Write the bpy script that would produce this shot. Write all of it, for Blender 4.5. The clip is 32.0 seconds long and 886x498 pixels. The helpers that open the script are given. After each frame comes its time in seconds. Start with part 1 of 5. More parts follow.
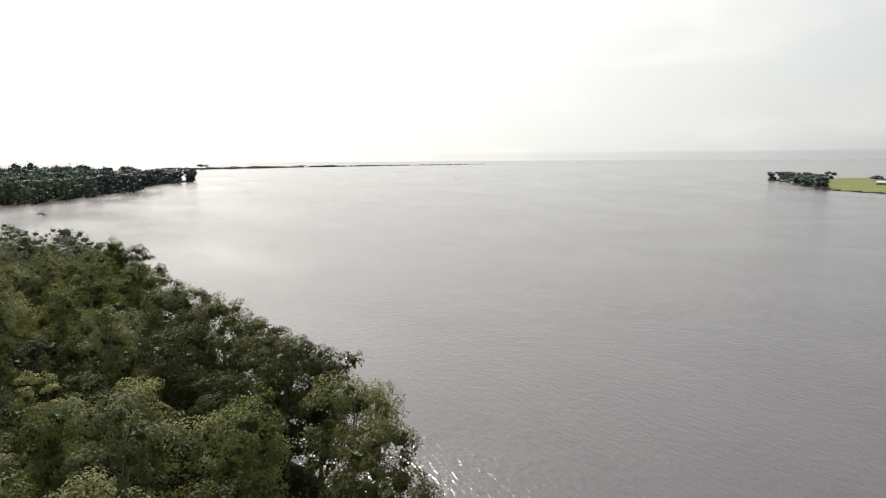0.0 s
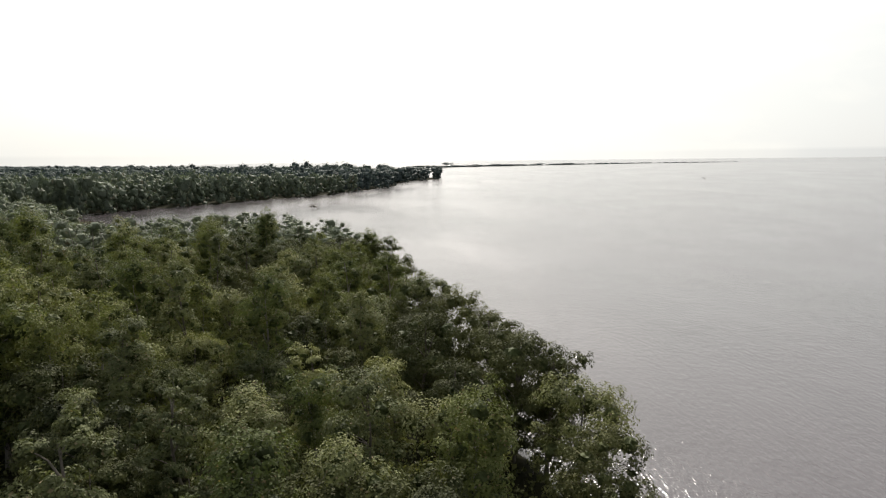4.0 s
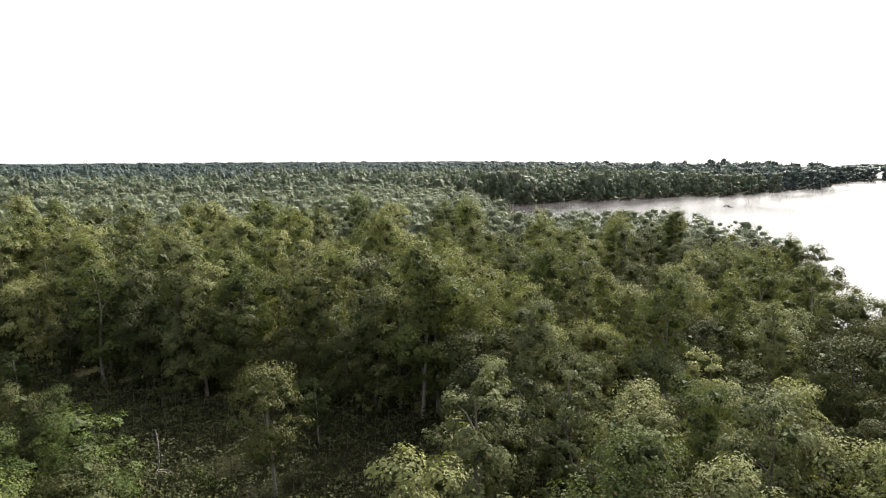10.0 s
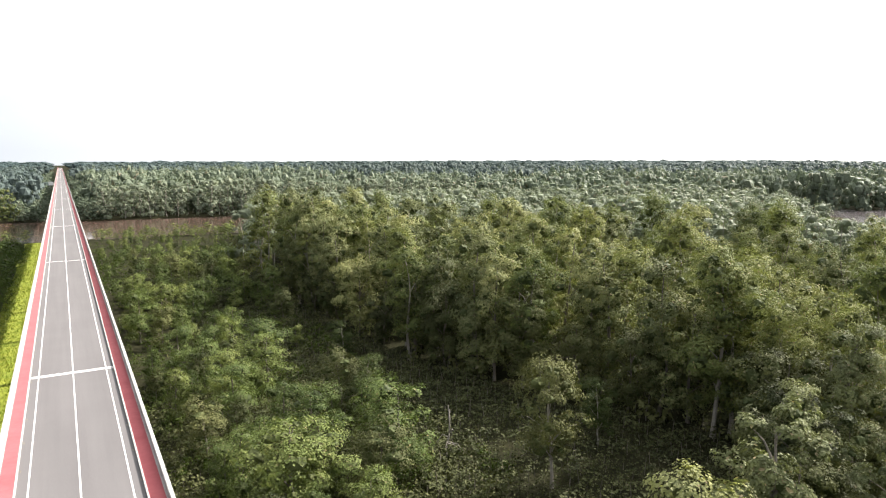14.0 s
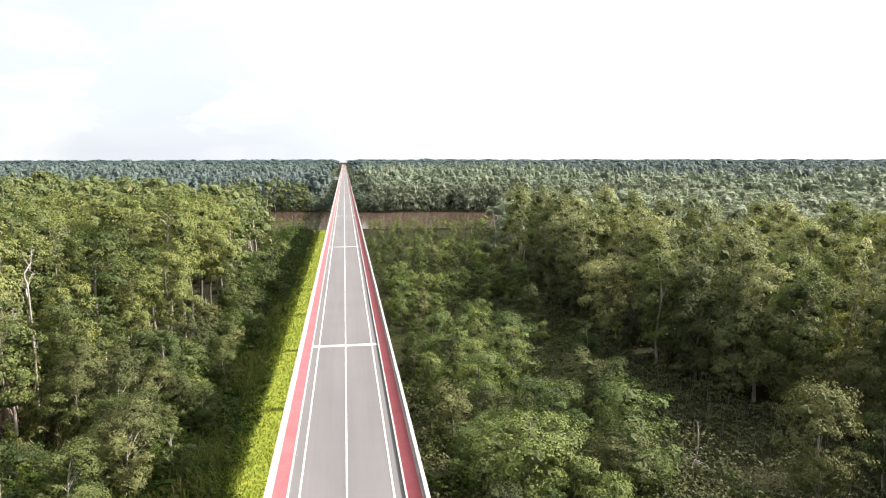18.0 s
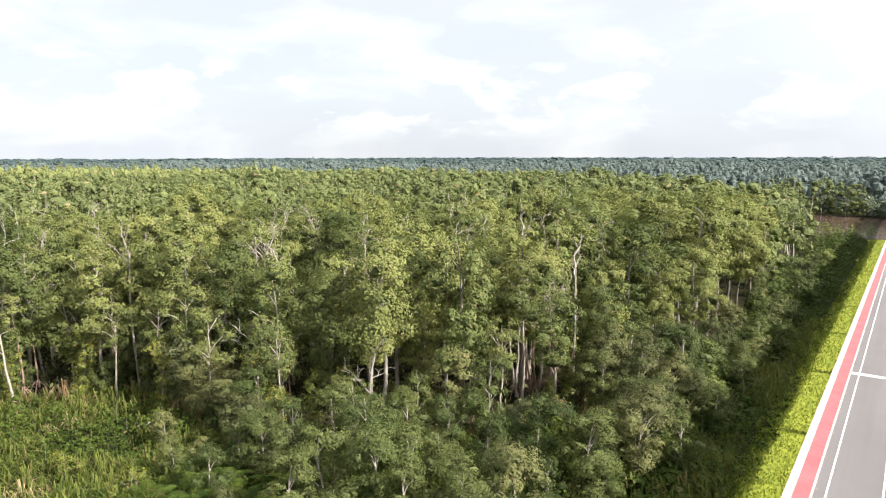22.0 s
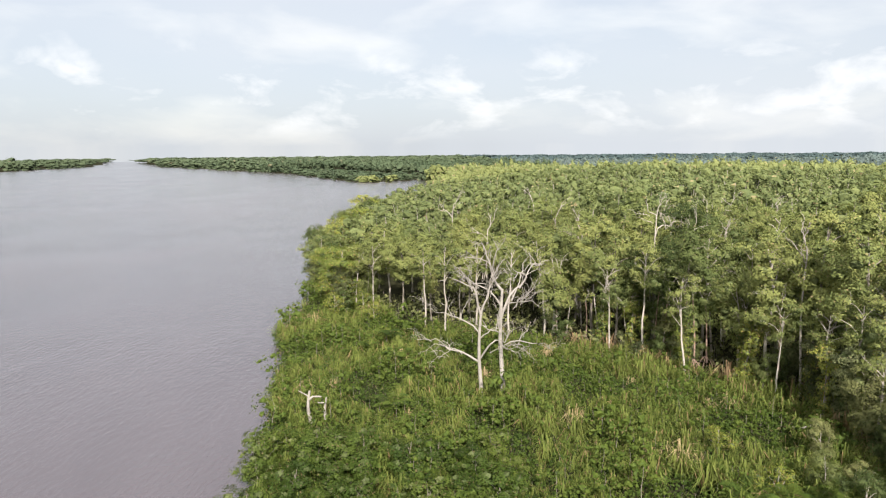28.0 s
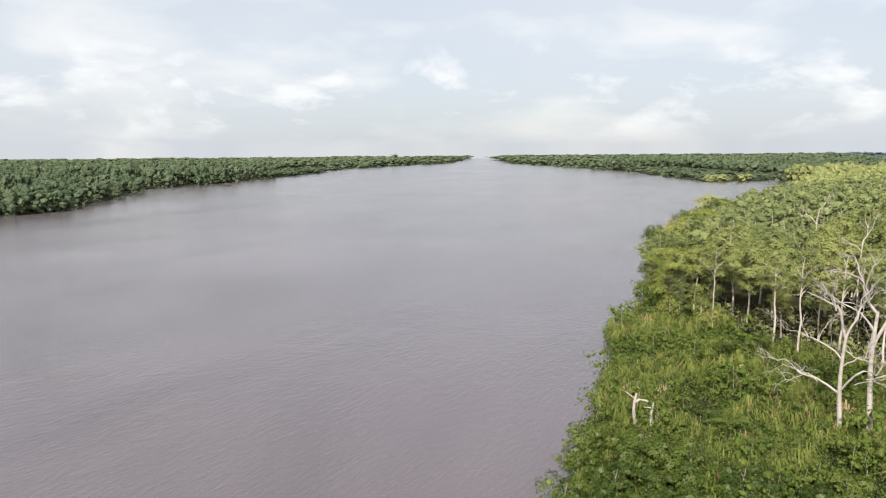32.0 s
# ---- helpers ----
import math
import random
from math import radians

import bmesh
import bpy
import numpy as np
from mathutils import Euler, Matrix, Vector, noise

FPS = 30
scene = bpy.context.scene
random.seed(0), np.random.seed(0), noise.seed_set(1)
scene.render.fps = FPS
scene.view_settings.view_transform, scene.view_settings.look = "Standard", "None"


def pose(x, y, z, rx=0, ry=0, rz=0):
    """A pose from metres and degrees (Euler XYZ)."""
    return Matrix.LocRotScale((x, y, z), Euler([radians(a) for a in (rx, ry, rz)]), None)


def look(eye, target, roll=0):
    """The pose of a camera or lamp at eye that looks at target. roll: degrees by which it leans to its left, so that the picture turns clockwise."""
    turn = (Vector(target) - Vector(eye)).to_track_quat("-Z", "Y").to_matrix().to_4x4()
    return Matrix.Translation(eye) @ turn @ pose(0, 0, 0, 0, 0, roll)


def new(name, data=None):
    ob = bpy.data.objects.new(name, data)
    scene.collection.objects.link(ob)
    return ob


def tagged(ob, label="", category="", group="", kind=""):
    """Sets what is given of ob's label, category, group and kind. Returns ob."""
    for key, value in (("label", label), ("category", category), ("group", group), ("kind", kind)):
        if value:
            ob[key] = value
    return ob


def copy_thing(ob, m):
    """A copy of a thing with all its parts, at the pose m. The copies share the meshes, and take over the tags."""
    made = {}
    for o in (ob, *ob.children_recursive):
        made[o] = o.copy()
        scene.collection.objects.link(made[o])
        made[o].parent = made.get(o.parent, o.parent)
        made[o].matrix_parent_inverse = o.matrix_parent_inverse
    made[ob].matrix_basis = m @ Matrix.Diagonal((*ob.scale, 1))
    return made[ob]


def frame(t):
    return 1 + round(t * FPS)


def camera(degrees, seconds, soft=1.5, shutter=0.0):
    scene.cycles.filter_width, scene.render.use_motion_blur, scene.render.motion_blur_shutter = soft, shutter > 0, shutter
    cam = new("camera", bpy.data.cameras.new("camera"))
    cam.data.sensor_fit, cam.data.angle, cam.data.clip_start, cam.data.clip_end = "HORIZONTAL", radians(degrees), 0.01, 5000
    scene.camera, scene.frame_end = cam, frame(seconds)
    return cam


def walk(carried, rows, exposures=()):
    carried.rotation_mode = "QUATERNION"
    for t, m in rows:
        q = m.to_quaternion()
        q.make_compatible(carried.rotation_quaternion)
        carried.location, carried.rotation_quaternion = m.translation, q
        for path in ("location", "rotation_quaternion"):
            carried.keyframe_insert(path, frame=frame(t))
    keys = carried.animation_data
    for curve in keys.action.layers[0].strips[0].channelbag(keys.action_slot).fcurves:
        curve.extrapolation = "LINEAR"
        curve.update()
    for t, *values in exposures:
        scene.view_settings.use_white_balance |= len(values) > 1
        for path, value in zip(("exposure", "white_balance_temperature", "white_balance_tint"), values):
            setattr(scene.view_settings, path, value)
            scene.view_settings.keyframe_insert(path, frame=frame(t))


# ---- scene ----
FOV = 66.84
cam = camera(FOV, 32.0, soft=1.2)
PATH = [
    (0.0, 82.360, 0.375, -108.093),
    (0.5, 82.373, 0.381, -106.005),
    (1.0, 82.377, 0.404, -103.949),
    (1.5, 82.376, 0.442, -101.882),
    (2.0, 82.373, 0.492, -99.455),
    (2.5, 82.368, 0.549, -96.663),
    (3.0, 82.365, 0.590, -93.890),
    (3.5, 82.363, 0.620, -90.992),
    (5.5, 82.367, 0.647, -79.762),
    (6.0, 82.362, 0.628, -76.945),
    (6.5, 82.356, 0.598, -74.134),
    (7.0, 82.350, 0.553, -71.331),
    (7.5, 82.346, 0.491, -68.519),
    (8.0, 82.345, 0.427, -65.652),
    (8.5, 82.347, 0.386, -62.823),
    (9.0, 82.353, 0.367, -59.979),
    (9.5, 82.361, 0.360, -57.083),
    (10.0, 82.369, 0.357, -54.191),
    (10.5, 82.376, 0.355, -51.331),
    (11.0, 82.380, 0.351, -48.478),
    (11.5, 82.379, 0.339, -45.498),
    (12.0, 82.374, 0.312, -42.371),
    (12.5, 82.366, 0.268, -39.168),
    (13.0, 82.357, 0.224, -36.000),
    (13.5, 82.347, 0.190, -32.770),
    (14.0, 82.335, 0.166, -29.528),
    (14.5, 82.322, 0.147, -26.362),
    (16.5, 82.251, 0.063, -15.018),
    (17.0, 82.245, 0.064, -12.609),
    (17.5, 82.240, 0.072, -10.575),
    (18.0, 82.233, 0.083, -8.318),
    (18.5, 82.222, 0.095, -7.941),
    (19.0, 82.204, 0.107, -4.156),
    (19.5, 82.180, 0.119, 6.032),
    (20.0, 82.156, 0.128, 15.722),
    (20.5, 82.138, 0.134, 25.369),
    (21.0, 82.124, 0.135, 29.690),
    (21.5, 82.111, 0.131, 31.988),
    (22.0, 82.097, 0.124, 35.168),
    (22.5, 82.080, 0.118, 39.745),
    (23.0, 82.061, 0.116, 44.554),
    (23.5, 82.041, 0.122, 49.387),
    (24.0, 82.021, 0.135, 54.212),
    (24.5, 81.998, 0.152, 59.036),
    (25.0, 81.974, 0.176, 63.913),
    (25.5, 81.950, 0.225, 68.352),
    (27.5, 81.895, 0.479, 84.985),
    (28.0, 81.895, 0.507, 89.171),
    (28.5, 81.897, 0.527, 93.309),
    (29.0, 81.900, 0.535, 97.564),
    (29.5, 81.906, 0.532, 101.734),
    (30.0, 81.912, 0.522, 105.839),
    (30.5, 81.919, 0.511, 109.192),
    (31.0, 81.923, 0.499, 112.027),
    (31.5, 81.924, 0.484, 114.521),
    (32.0, 81.922, 0.461, 117.600),
]
EXPOSURES = [(0, 0.28), (3, 0.26), (6, 0.38), (9, 0.95), (13, 1.65), (17, 1.7), (25, 1.55), (28, 1.42), (32, 1.35)]
walk(cam, [(t, pose(0, 0, 36, rx, ry, rz)) for t, rx, ry, rz in PATH], EXPOSURES)

# ---- light: a hazy morning sun over the wide river mouth, thin broken cloud ----
SUN_AZ, SUN_EL = -84.0, 37.5          # azimuth from +y to the left, elevation
sun_data = bpy.data.lights.new("sun", "SUN")
sun_data.energy, sun_data.angle, sun_data.color = 5.0, radians(1.2), (1.0, 0.94, 0.86)
sun = new("sun", sun_data)
sx = -math.sin(radians(SUN_AZ)) * math.cos(radians(SUN_EL))
sy = math.cos(radians(SUN_AZ)) * math.cos(radians(SUN_EL))
sz = math.sin(radians(SUN_EL))
sun.matrix_world = look((sx * 900, sy * 900, sz * 900), (0, 0, 0))


class Nodes:
    """A small helper that adds nodes to a tree and links them."""

    def __init__(self, tree):
        self.tree = tree

    def add(self, kind):
        return self.tree.nodes.new(kind)

    def link(self, a, b):
        self.tree.links.new(a, b)

    def put(self, socket, value):
        if isinstance(value, bpy.types.NodeSocket):
            self.link(value, socket)
        elif isinstance(value, (tuple, list)) and len(value) == 3 and socket.type == "RGBA":
            socket.default_value = (*value, 1)
        else:
            socket.default_value = value

    def math(self, operation, a, b=0.0, clamp=False):
        n = self.add("ShaderNodeMath")
        n.operation = operation
        n.use_clamp = clamp
        self.put(n.inputs[0], a), self.put(n.inputs[1], b)
        return n.outputs[0]

    def noise(self, vector, scale, detail=3.0, rough=0.55, distortion=0.0):
        n = self.add("ShaderNodeTexNoise")
        if vector is not None:
            self.link(vector, n.inputs["Vector"])
        n.inputs["Scale"].default_value, n.inputs["Detail"].default_value = scale, detail
        n.inputs["Roughness"].default_value, n.inputs["Distortion"].default_value = rough, distortion
        return n.outputs["Fac"]

    def ramp(self, value, stops):
        n = self.add("ShaderNodeValToRGB")
        self.put(n.inputs[0], value)
        while len(n.color_ramp.elements) < len(stops):
            n.color_ramp.elements.new(0.5)
        for e, (at, colour) in zip(n.color_ramp.elements, stops):
            e.position, e.color = at, (*colour, 1) if len(colour) == 3 else colour
        return n.outputs[0]

    def span(self, value, a, b, c=0.0, d=1.0):
        n = self.add("ShaderNodeMapRange")
        self.put(n.inputs[0], value)
        for i, v in enumerate((a, b, c, d)):
            n.inputs[i + 1].default_value = v
        return n.outputs[0]

    def mix(self, fac, a, b, blend="MIX"):
        n = self.add("ShaderNodeMix")
        n.data_type, n.blend_type = "RGBA", blend
        self.put(n.inputs[0], fac), self.put(n.inputs[6], a), self.put(n.inputs[7], b)
        return n.outputs[2]

    def scaled(self, vector, x, y, z):
        n = self.add("ShaderNodeVectorMath")
        n.operation = "MULTIPLY"
        self.link(vector, n.inputs[0])
        n.inputs[1].default_value = (x, y, z)
        return n.outputs[0]

    def bump(self, height, strength, distance):
        n = self.add("ShaderNodeBump")
        n.inputs["Strength"].default_value, n.inputs["Distance"].default_value = strength, distance
        self.link(height, n.inputs["Height"])
        return n.outputs[0]


def build_world():
    world = bpy.data.worlds.new("sky")
    scene.world = world
    world.use_nodes = True
    world.node_tree.nodes.clear()
    k = Nodes(world.node_tree)
    where = k.add("ShaderNodeTexCoord").outputs["Generated"]
    part = k.add("ShaderNodeSeparateXYZ")
    k.link(where, part.inputs[0])
    up = k.math("MAXIMUM", part.outputs[2], 0.012)
    join = k.add("ShaderNodeCombineXYZ")
    k.link(part.outputs[0], join.inputs[0]), k.link(part.outputs[1], join.inputs[1]), k.link(up, join.inputs[2])
    sky = k.add("ShaderNodeTexSky")
    sky.sky_type = "NISHITA"
    sky.sun_disc = False
    sky.sun_elevation, sky.sun_rotation = radians(SUN_EL), radians(-SUN_AZ)
    sky.air_density, sky.dust_density, sky.ozone_density, sky.altitude = 1.0, 2.5, 1.5, 30
    k.link(join.outputs[0], sky.inputs[0])
    # a thin veil of cloud, with softer and denser patches low down
    tall = k.scaled(join.outputs[0], 1.0, 1.0, 3.2)
    veil = k.noise(tall, 1.6, 4.0, 0.5, 0.2)
    puff = k.noise(tall, 4.2, 7.0, 0.52, 0.25)
    thin = k.span(veil, 0.35, 0.65, 0.72, 0.90)
    white = k.mix(k.span(puff, 0.48, 0.68), (5.5, 5.8, 6.25), (6.9, 6.95, 7.0))
    colour = k.mix(thin, sky.outputs[0], white)
    heap = k.noise(k.scaled(join.outputs[0], 1.0, 1.0, 2.4), 9.0, 6.0, 0.55, 0.3)
    heap = k.math("MULTIPLY", k.span(heap, 0.52, 0.66), k.math("MULTIPLY", k.span(part.outputs[2], 0.17, 0.11), k.span(part.outputs[2], 0.02, 0.05)))
    colour = k.mix(k.math("MULTIPLY", heap, k.span(part.outputs[0], 0.1, -0.3, 0.0, 0.6)), colour, (7.9, 7.9, 7.9))
    # wide milky glow of the haze round the sun
    facing = k.add("ShaderNodeVectorMath")
    facing.operation = "DOT_PRODUCT"
    k.link(join.outputs[0], facing.inputs[0])
    facing.inputs[1].default_value = (sx, sy, sz)
    glow = k.math("POWER", k.math("MAXIMUM", facing.outputs["Value"], 0.0), 1.4)
    colour = k.mix(1.0, colour, k.mix(glow, (0, 0, 0), (14.0, 13.7, 12.3)), "ADD")
    low = k.math("MULTIPLY", k.span(part.outputs[2], 0.0105, 0.0060), k.span(facing.outputs["Value"], 0.80, 0.45))
    low = k.math("MULTIPLY", low, k.math("MULTIPLY", k.span(part.outputs[0], 0.40, 0.60), 1.0, clamp=True))
    low.node.use_clamp = True
    colour = k.mix(k.math("MULTIPLY", low, 0.5), colour, (6.0, 6.2, 6.6))
    ground = k.add("ShaderNodeBackground")
    k.link(colour, ground.inputs[0])
    ground.inputs[1].default_value = 0.056
    out = k.add("ShaderNodeOutputWorld")
    k.link(ground.outputs[0], out.inputs[0])


build_world()


# ---- materials ----
def material(name):
    m = bpy.data.materials.new(name)
    m.use_nodes = True
    m.node_tree.nodes.clear()
    k = Nodes(m.node_tree)
    k.out = k.add("ShaderNodeOutputMaterial")
    return m, k


def principled(k, colour, rough, normal=None, spec=0.5, metal=0.0):
    p = k.add("ShaderNodeBsdfPrincipled")
    k.put(p.inputs["Base Color"], colour), k.put(p.inputs["Roughness"], rough), k.put(p.inputs["Metallic"], metal)
    k.put(p.inputs["Specular IOR Level"], spec)
    if normal is not None:
        k.link(normal, p.inputs["Normal"])
    return p


def place(k):
    return k.add("ShaderNodeNewGeometry").outputs["Position"]


def leaf_material(name, dark, mid, light, dry, dry_share=0.03, size=0.11, cell=6.5, lift=0.0, through_leaf=0.26, depth=1.02, gloss=0.10):
    """Leaves: each leaflet, bough and tree takes its own tint; waxy above and thin enough to let light through."""
    dark, mid, light, dry = (tuple(c * depth for c in tone) for tone in (dark, mid, light, dry))
    m, k = material(name)
    geo = k.add("ShaderNodeNewGeometry")
    own = k.add("ShaderNodeObjectInfo").outputs["Random"]
    broad = k.noise(geo.outputs["Position"], size, 2.0)
    bough = k.noise(geo.outputs["Position"], size * 5, 1.0)
    leaf = geo.outputs["Random Per Island"]
    v = k.math("ADD", k.math("ADD", k.math("MULTIPLY", broad, 0.60), k.math("MULTIPLY", bough, 0.34)),
               k.math("ADD", k.math("MULTIPLY", leaf, 0.16), k.math("MULTIPLY", own, 0.56)))
    tone = k.ramp(k.span(v, 0.40, 1.20), [(0.0, dark), (0.5, mid), (1.0, light)])
    tone = k.mix(k.math("GREATER_THAN", leaf, 1 - dry_share), tone, dry)
    small = k.add("ShaderNodeTexVoronoi")
    k.link(geo.outputs["Position"], small.inputs["Vector"])
    small.inputs["Scale"].default_value = cell
    tilt = k.add("ShaderNodeVectorMath")
    tilt.operation = "MULTIPLY_ADD"
    k.link(small.outputs["Color"], tilt.inputs[0])
    tilt.inputs[1].default_value, tilt.inputs[2].default_value = (0.36, 0.36, 0.36), (-0.18, -0.18, lift - 0.18)
    turned = k.add("ShaderNodeVectorMath")
    turned.operation = "ADD"
    k.link(geo.outputs["Normal"], turned.inputs[0]), k.link(tilt.outputs[0], turned.inputs[1])
    straight = k.add("ShaderNodeVectorMath")
    straight.operation = "NORMALIZE"
    k.link(turned.outputs[0], straight.inputs[0])
    p = principled(k, tone, 0.62, straight.outputs[0], spec=gloss)
    thin = k.add("ShaderNodeBsdfTranslucent")
    k.link(k.mix(1.0, tone, (1.0, 1.06, 0.66), "MULTIPLY"), thin.inputs[0])
    k.link(straight.outputs[0], thin.inputs["Normal"])
    both = k.add("ShaderNodeMixShader")
    both.inputs[0].default_value = through_leaf
    k.link(p.outputs[0], both.inputs[1]), k.link(thin.outputs[0], both.inputs[2])
    k.link(both.outputs[0], k.out.inputs[0])
    return m


def plain_material(name, low, high, scale, rough=0.8, bump=0.3, distance=0.05, fine=6.0, spec=0.3, stretch=(1, 1, 1)):
    """Two scales of tone and a fine relief."""
    m, k = material(name)
    where = k.scaled(place(k), *stretch)
    own = k.add("ShaderNodeObjectInfo").outputs["Random"]
    a, b = k.noise(where, scale, 4.0), k.noise(where, scale * fine, 3.0)
    v = k.math("ADD", k.math("MULTIPLY", a, 0.6), k.math("ADD", k.math("MULTIPLY", b, 0.4), k.math("MULTIPLY", own, 0.08)))
    colour = k.ramp(k.span(v, 0.33, 0.72), [(0, low), (1, high)])
    k.link(principled(k, colour, rough, k.bump(b, bump, distance), spec).outputs[0], k.out.inputs[0])
    return m


def water_material():
    m, k = material("muddy_water")
    where = place(k)
    streak = k.noise(k.scaled(where, 0.006, 0.016, 1), 1.0, 5.0, 0.6, 0.6)
    gust = k.noise(where, 0.02, 4.0, 0.6)
    silt = k.ramp(k.span(streak, 0.35, 0.68), [(0, (0.047, 0.038, 0.043)), (1, (0.072, 0.060, 0.067))])
    chop = k.noise(k.scaled(where, 0.75, 1.9, 1), 0.7, 3.0, 0.6, 0.3)
    swell = k.noise(k.scaled(where, 0.08, 0.16, 1), 1.0, 2.0)
    height = k.math("MULTIPLY", k.math("ADD", chop, k.math("MULTIPLY", swell, 0.8)), k.span(gust, 0.3, 0.7, 0.55, 1.25))
    rough = k.span(streak, 0.3, 0.7, 0.12, 0.21)
    k.link(principled(k, silt, rough, k.bump(height, 0.45, 0.38), 0.95).outputs[0], k.out.inputs[0])
    return m


def creek_material():
    m, k = material("brown_creek_water")
    where = place(k)
    silt = k.ramp(k.span(k.noise(where, 0.02, 4.0), 0.35, 0.65), [(0, (0.062, 0.038, 0.030)), (1, (0.090, 0.058, 0.047))])
    ripple = k.noise(k.scaled(where, 1.2, 1.2, 1), 0.8, 3.0)
    k.link(principled(k, silt, 0.10, k.bump(ripple, 0.16, 0.10), 0.6).outputs[0], k.out.inputs[0])
    return m


def asphalt_material():
    m, k = material("pale_asphalt")
    where = place(k)
    grain = k.noise(where, 9.0, 4.0, 0.7)
    worn = k.noise(k.scaled(where, 0.9, 0.03, 1), 1.0, 4.0)
    patch = k.noise(where, 0.11, 3.0)
    v = k.math("ADD", k.math("MULTIPLY", grain, 0.3), k.math("ADD", k.math("MULTIPLY", worn, 0.4), k.math("MULTIPLY", patch, 0.3)))
    colour = k.ramp(k.span(v, 0.35, 0.65), [(0, (0.084, 0.078, 0.080)), (1, (0.116, 0.108, 0.110))])
    k.link(principled(k, colour, 0.85, k.bump(grain, 0.25, 0.02), 0.25).outputs[0], k.out.inputs[0])
    return m


FOREST_TONES = (0.056, 0.066, 0.036), (0.150, 0.162, 0.070), (0.272, 0.274, 0.112), (0.21, 0.175, 0.10)
OLIVE_TONES = (0.092, 0.118, 0.042), (0.158, 0.180, 0.058), (0.230, 0.242, 0.078), (0.25, 0.20, 0.10)
COOL_TONES = (0.046, 0.056, 0.026), (0.124, 0.134, 0.054), (0.228, 0.230, 0.088), (0.19, 0.175, 0.10)
LEAF = leaf_material("forest_leaves", *FOREST_TONES, depth=1.0, through_leaf=0.20, gloss=0.10)
# bluer and greyer than the near leaves: distance haze is put into the colour
LEAF_HAZED = leaf_material("forest_leaves_hazed", (0.076, 0.100, 0.066), (0.134, 0.160, 0.112), (0.188, 0.210, 0.146), (0.21, 0.19, 0.13), cell=2.0, size=0.06, lift=0.1, depth=1.0, gloss=0.12)
LEAF_OLIVE = leaf_material("canopy_leaves", *OLIVE_TONES, depth=0.79)
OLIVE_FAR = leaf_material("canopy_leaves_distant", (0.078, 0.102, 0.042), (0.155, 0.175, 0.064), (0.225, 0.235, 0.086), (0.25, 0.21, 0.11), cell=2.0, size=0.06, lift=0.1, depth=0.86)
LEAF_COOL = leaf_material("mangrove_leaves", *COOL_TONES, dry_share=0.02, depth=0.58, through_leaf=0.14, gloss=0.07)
# blue-grey tint of the farthest woods, with their aerial haze painted in
COOL_HAZED = leaf_material("distant_leaves_hazed", (0.048, 0.074, 0.076), (0.082, 0.112, 0.110), (0.120, 0.150, 0.140), (0.14, 0.16, 0.14), dry_share=0.01, cell=0.7, size=0.02, lift=0.2, depth=0.80, gloss=0.08)
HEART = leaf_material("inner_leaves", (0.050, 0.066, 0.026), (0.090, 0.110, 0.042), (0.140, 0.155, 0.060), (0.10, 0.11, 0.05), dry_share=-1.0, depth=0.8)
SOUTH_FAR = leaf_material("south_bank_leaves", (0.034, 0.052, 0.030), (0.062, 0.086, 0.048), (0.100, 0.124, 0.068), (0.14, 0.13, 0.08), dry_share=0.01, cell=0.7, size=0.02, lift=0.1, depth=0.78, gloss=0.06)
LEAF_BRIGHT = leaf_material("thicket_leaves", (0.024, 0.045, 0.009), (0.060, 0.096, 0.016), (0.124, 0.160, 0.029), (0.16, 0.13, 0.06), 0.03, 0.25, depth=0.58)
LEAF_FRESH = leaf_material("young_leaves", (0.038, 0.058, 0.019), (0.088, 0.118, 0.036), (0.160, 0.182, 0.058), (0.20, 0.18, 0.08), 0.03, 0.2, depth=0.60)
LEAF_YOUNG = leaf_material("sapling_leaves", (0.054, 0.082, 0.026), (0.128, 0.165, 0.050), (0.225, 0.250, 0.080), (0.22, 0.20, 0.09), 0.03, 0.2, depth=0.82)
LEAF_YELLOW = leaf_material("yellowing_leaves", (0.070, 0.092, 0.016), (0.130, 0.145, 0.026), (0.195, 0.196, 0.040), (0.20, 0.14, 0.06), 0.08, 0.3)
REED = leaf_material("reed_blades", (0.042, 0.060, 0.013), (0.084, 0.104, 0.023), (0.140, 0.150, 0.040), (0.17, 0.115, 0.06), 0.07, 0.4, 1.5)
VERGE = leaf_material("verge_blades", (0.105, 0.140, 0.020), (0.180, 0.205, 0.028), (0.255, 0.262, 0.042), (0.25, 0.22, 0.08), 0.05, 0.3, 3.0)
STRAW = leaf_material("dry_reed_blades", (0.11, 0.085, 0.045), (0.20, 0.15, 0.085), (0.30, 0.23, 0.13), (0.10, 0.12, 0.03), 0.2, 0.4, 1.5)
RUST = leaf_material("withered_fronds", (0.10, 0.065, 0.036), (0.17, 0.115, 0.065), (0.25, 0.18, 0.10), (0.2, 0.16, 0.08), 0.1, 0.4, 2.0)
VINE = leaf_material("creeper_leaves", (0.050, 0.075, 0.016), (0.115, 0.140, 0.028), (0.200, 0.205, 0.045), (0.24, 0.17, 0.06), 0.10, 0.3)
BARK = plain_material("grey_bark", (0.075, 0.064, 0.052), (0.18, 0.158, 0.13), 1.2, 0.9, 0.5, 0.06)
BARK_PALE = plain_material("pale_bark", (0.165, 0.142, 0.12), (0.31, 0.28, 0.245), 0.9, 0.85, 0.4, 0.05)
DEADWOOD = plain_material("bleached_wood", (0.125, 0.11, 0.096), (0.24, 0.22, 0.195), 1.0, 0.85, 0.5, 0.05)
BARK_RED = plain_material("reddish_bark", (0.11, 0.072, 0.055), (0.23, 0.16, 0.125), 1.1, 0.9, 0.4, 0.05)
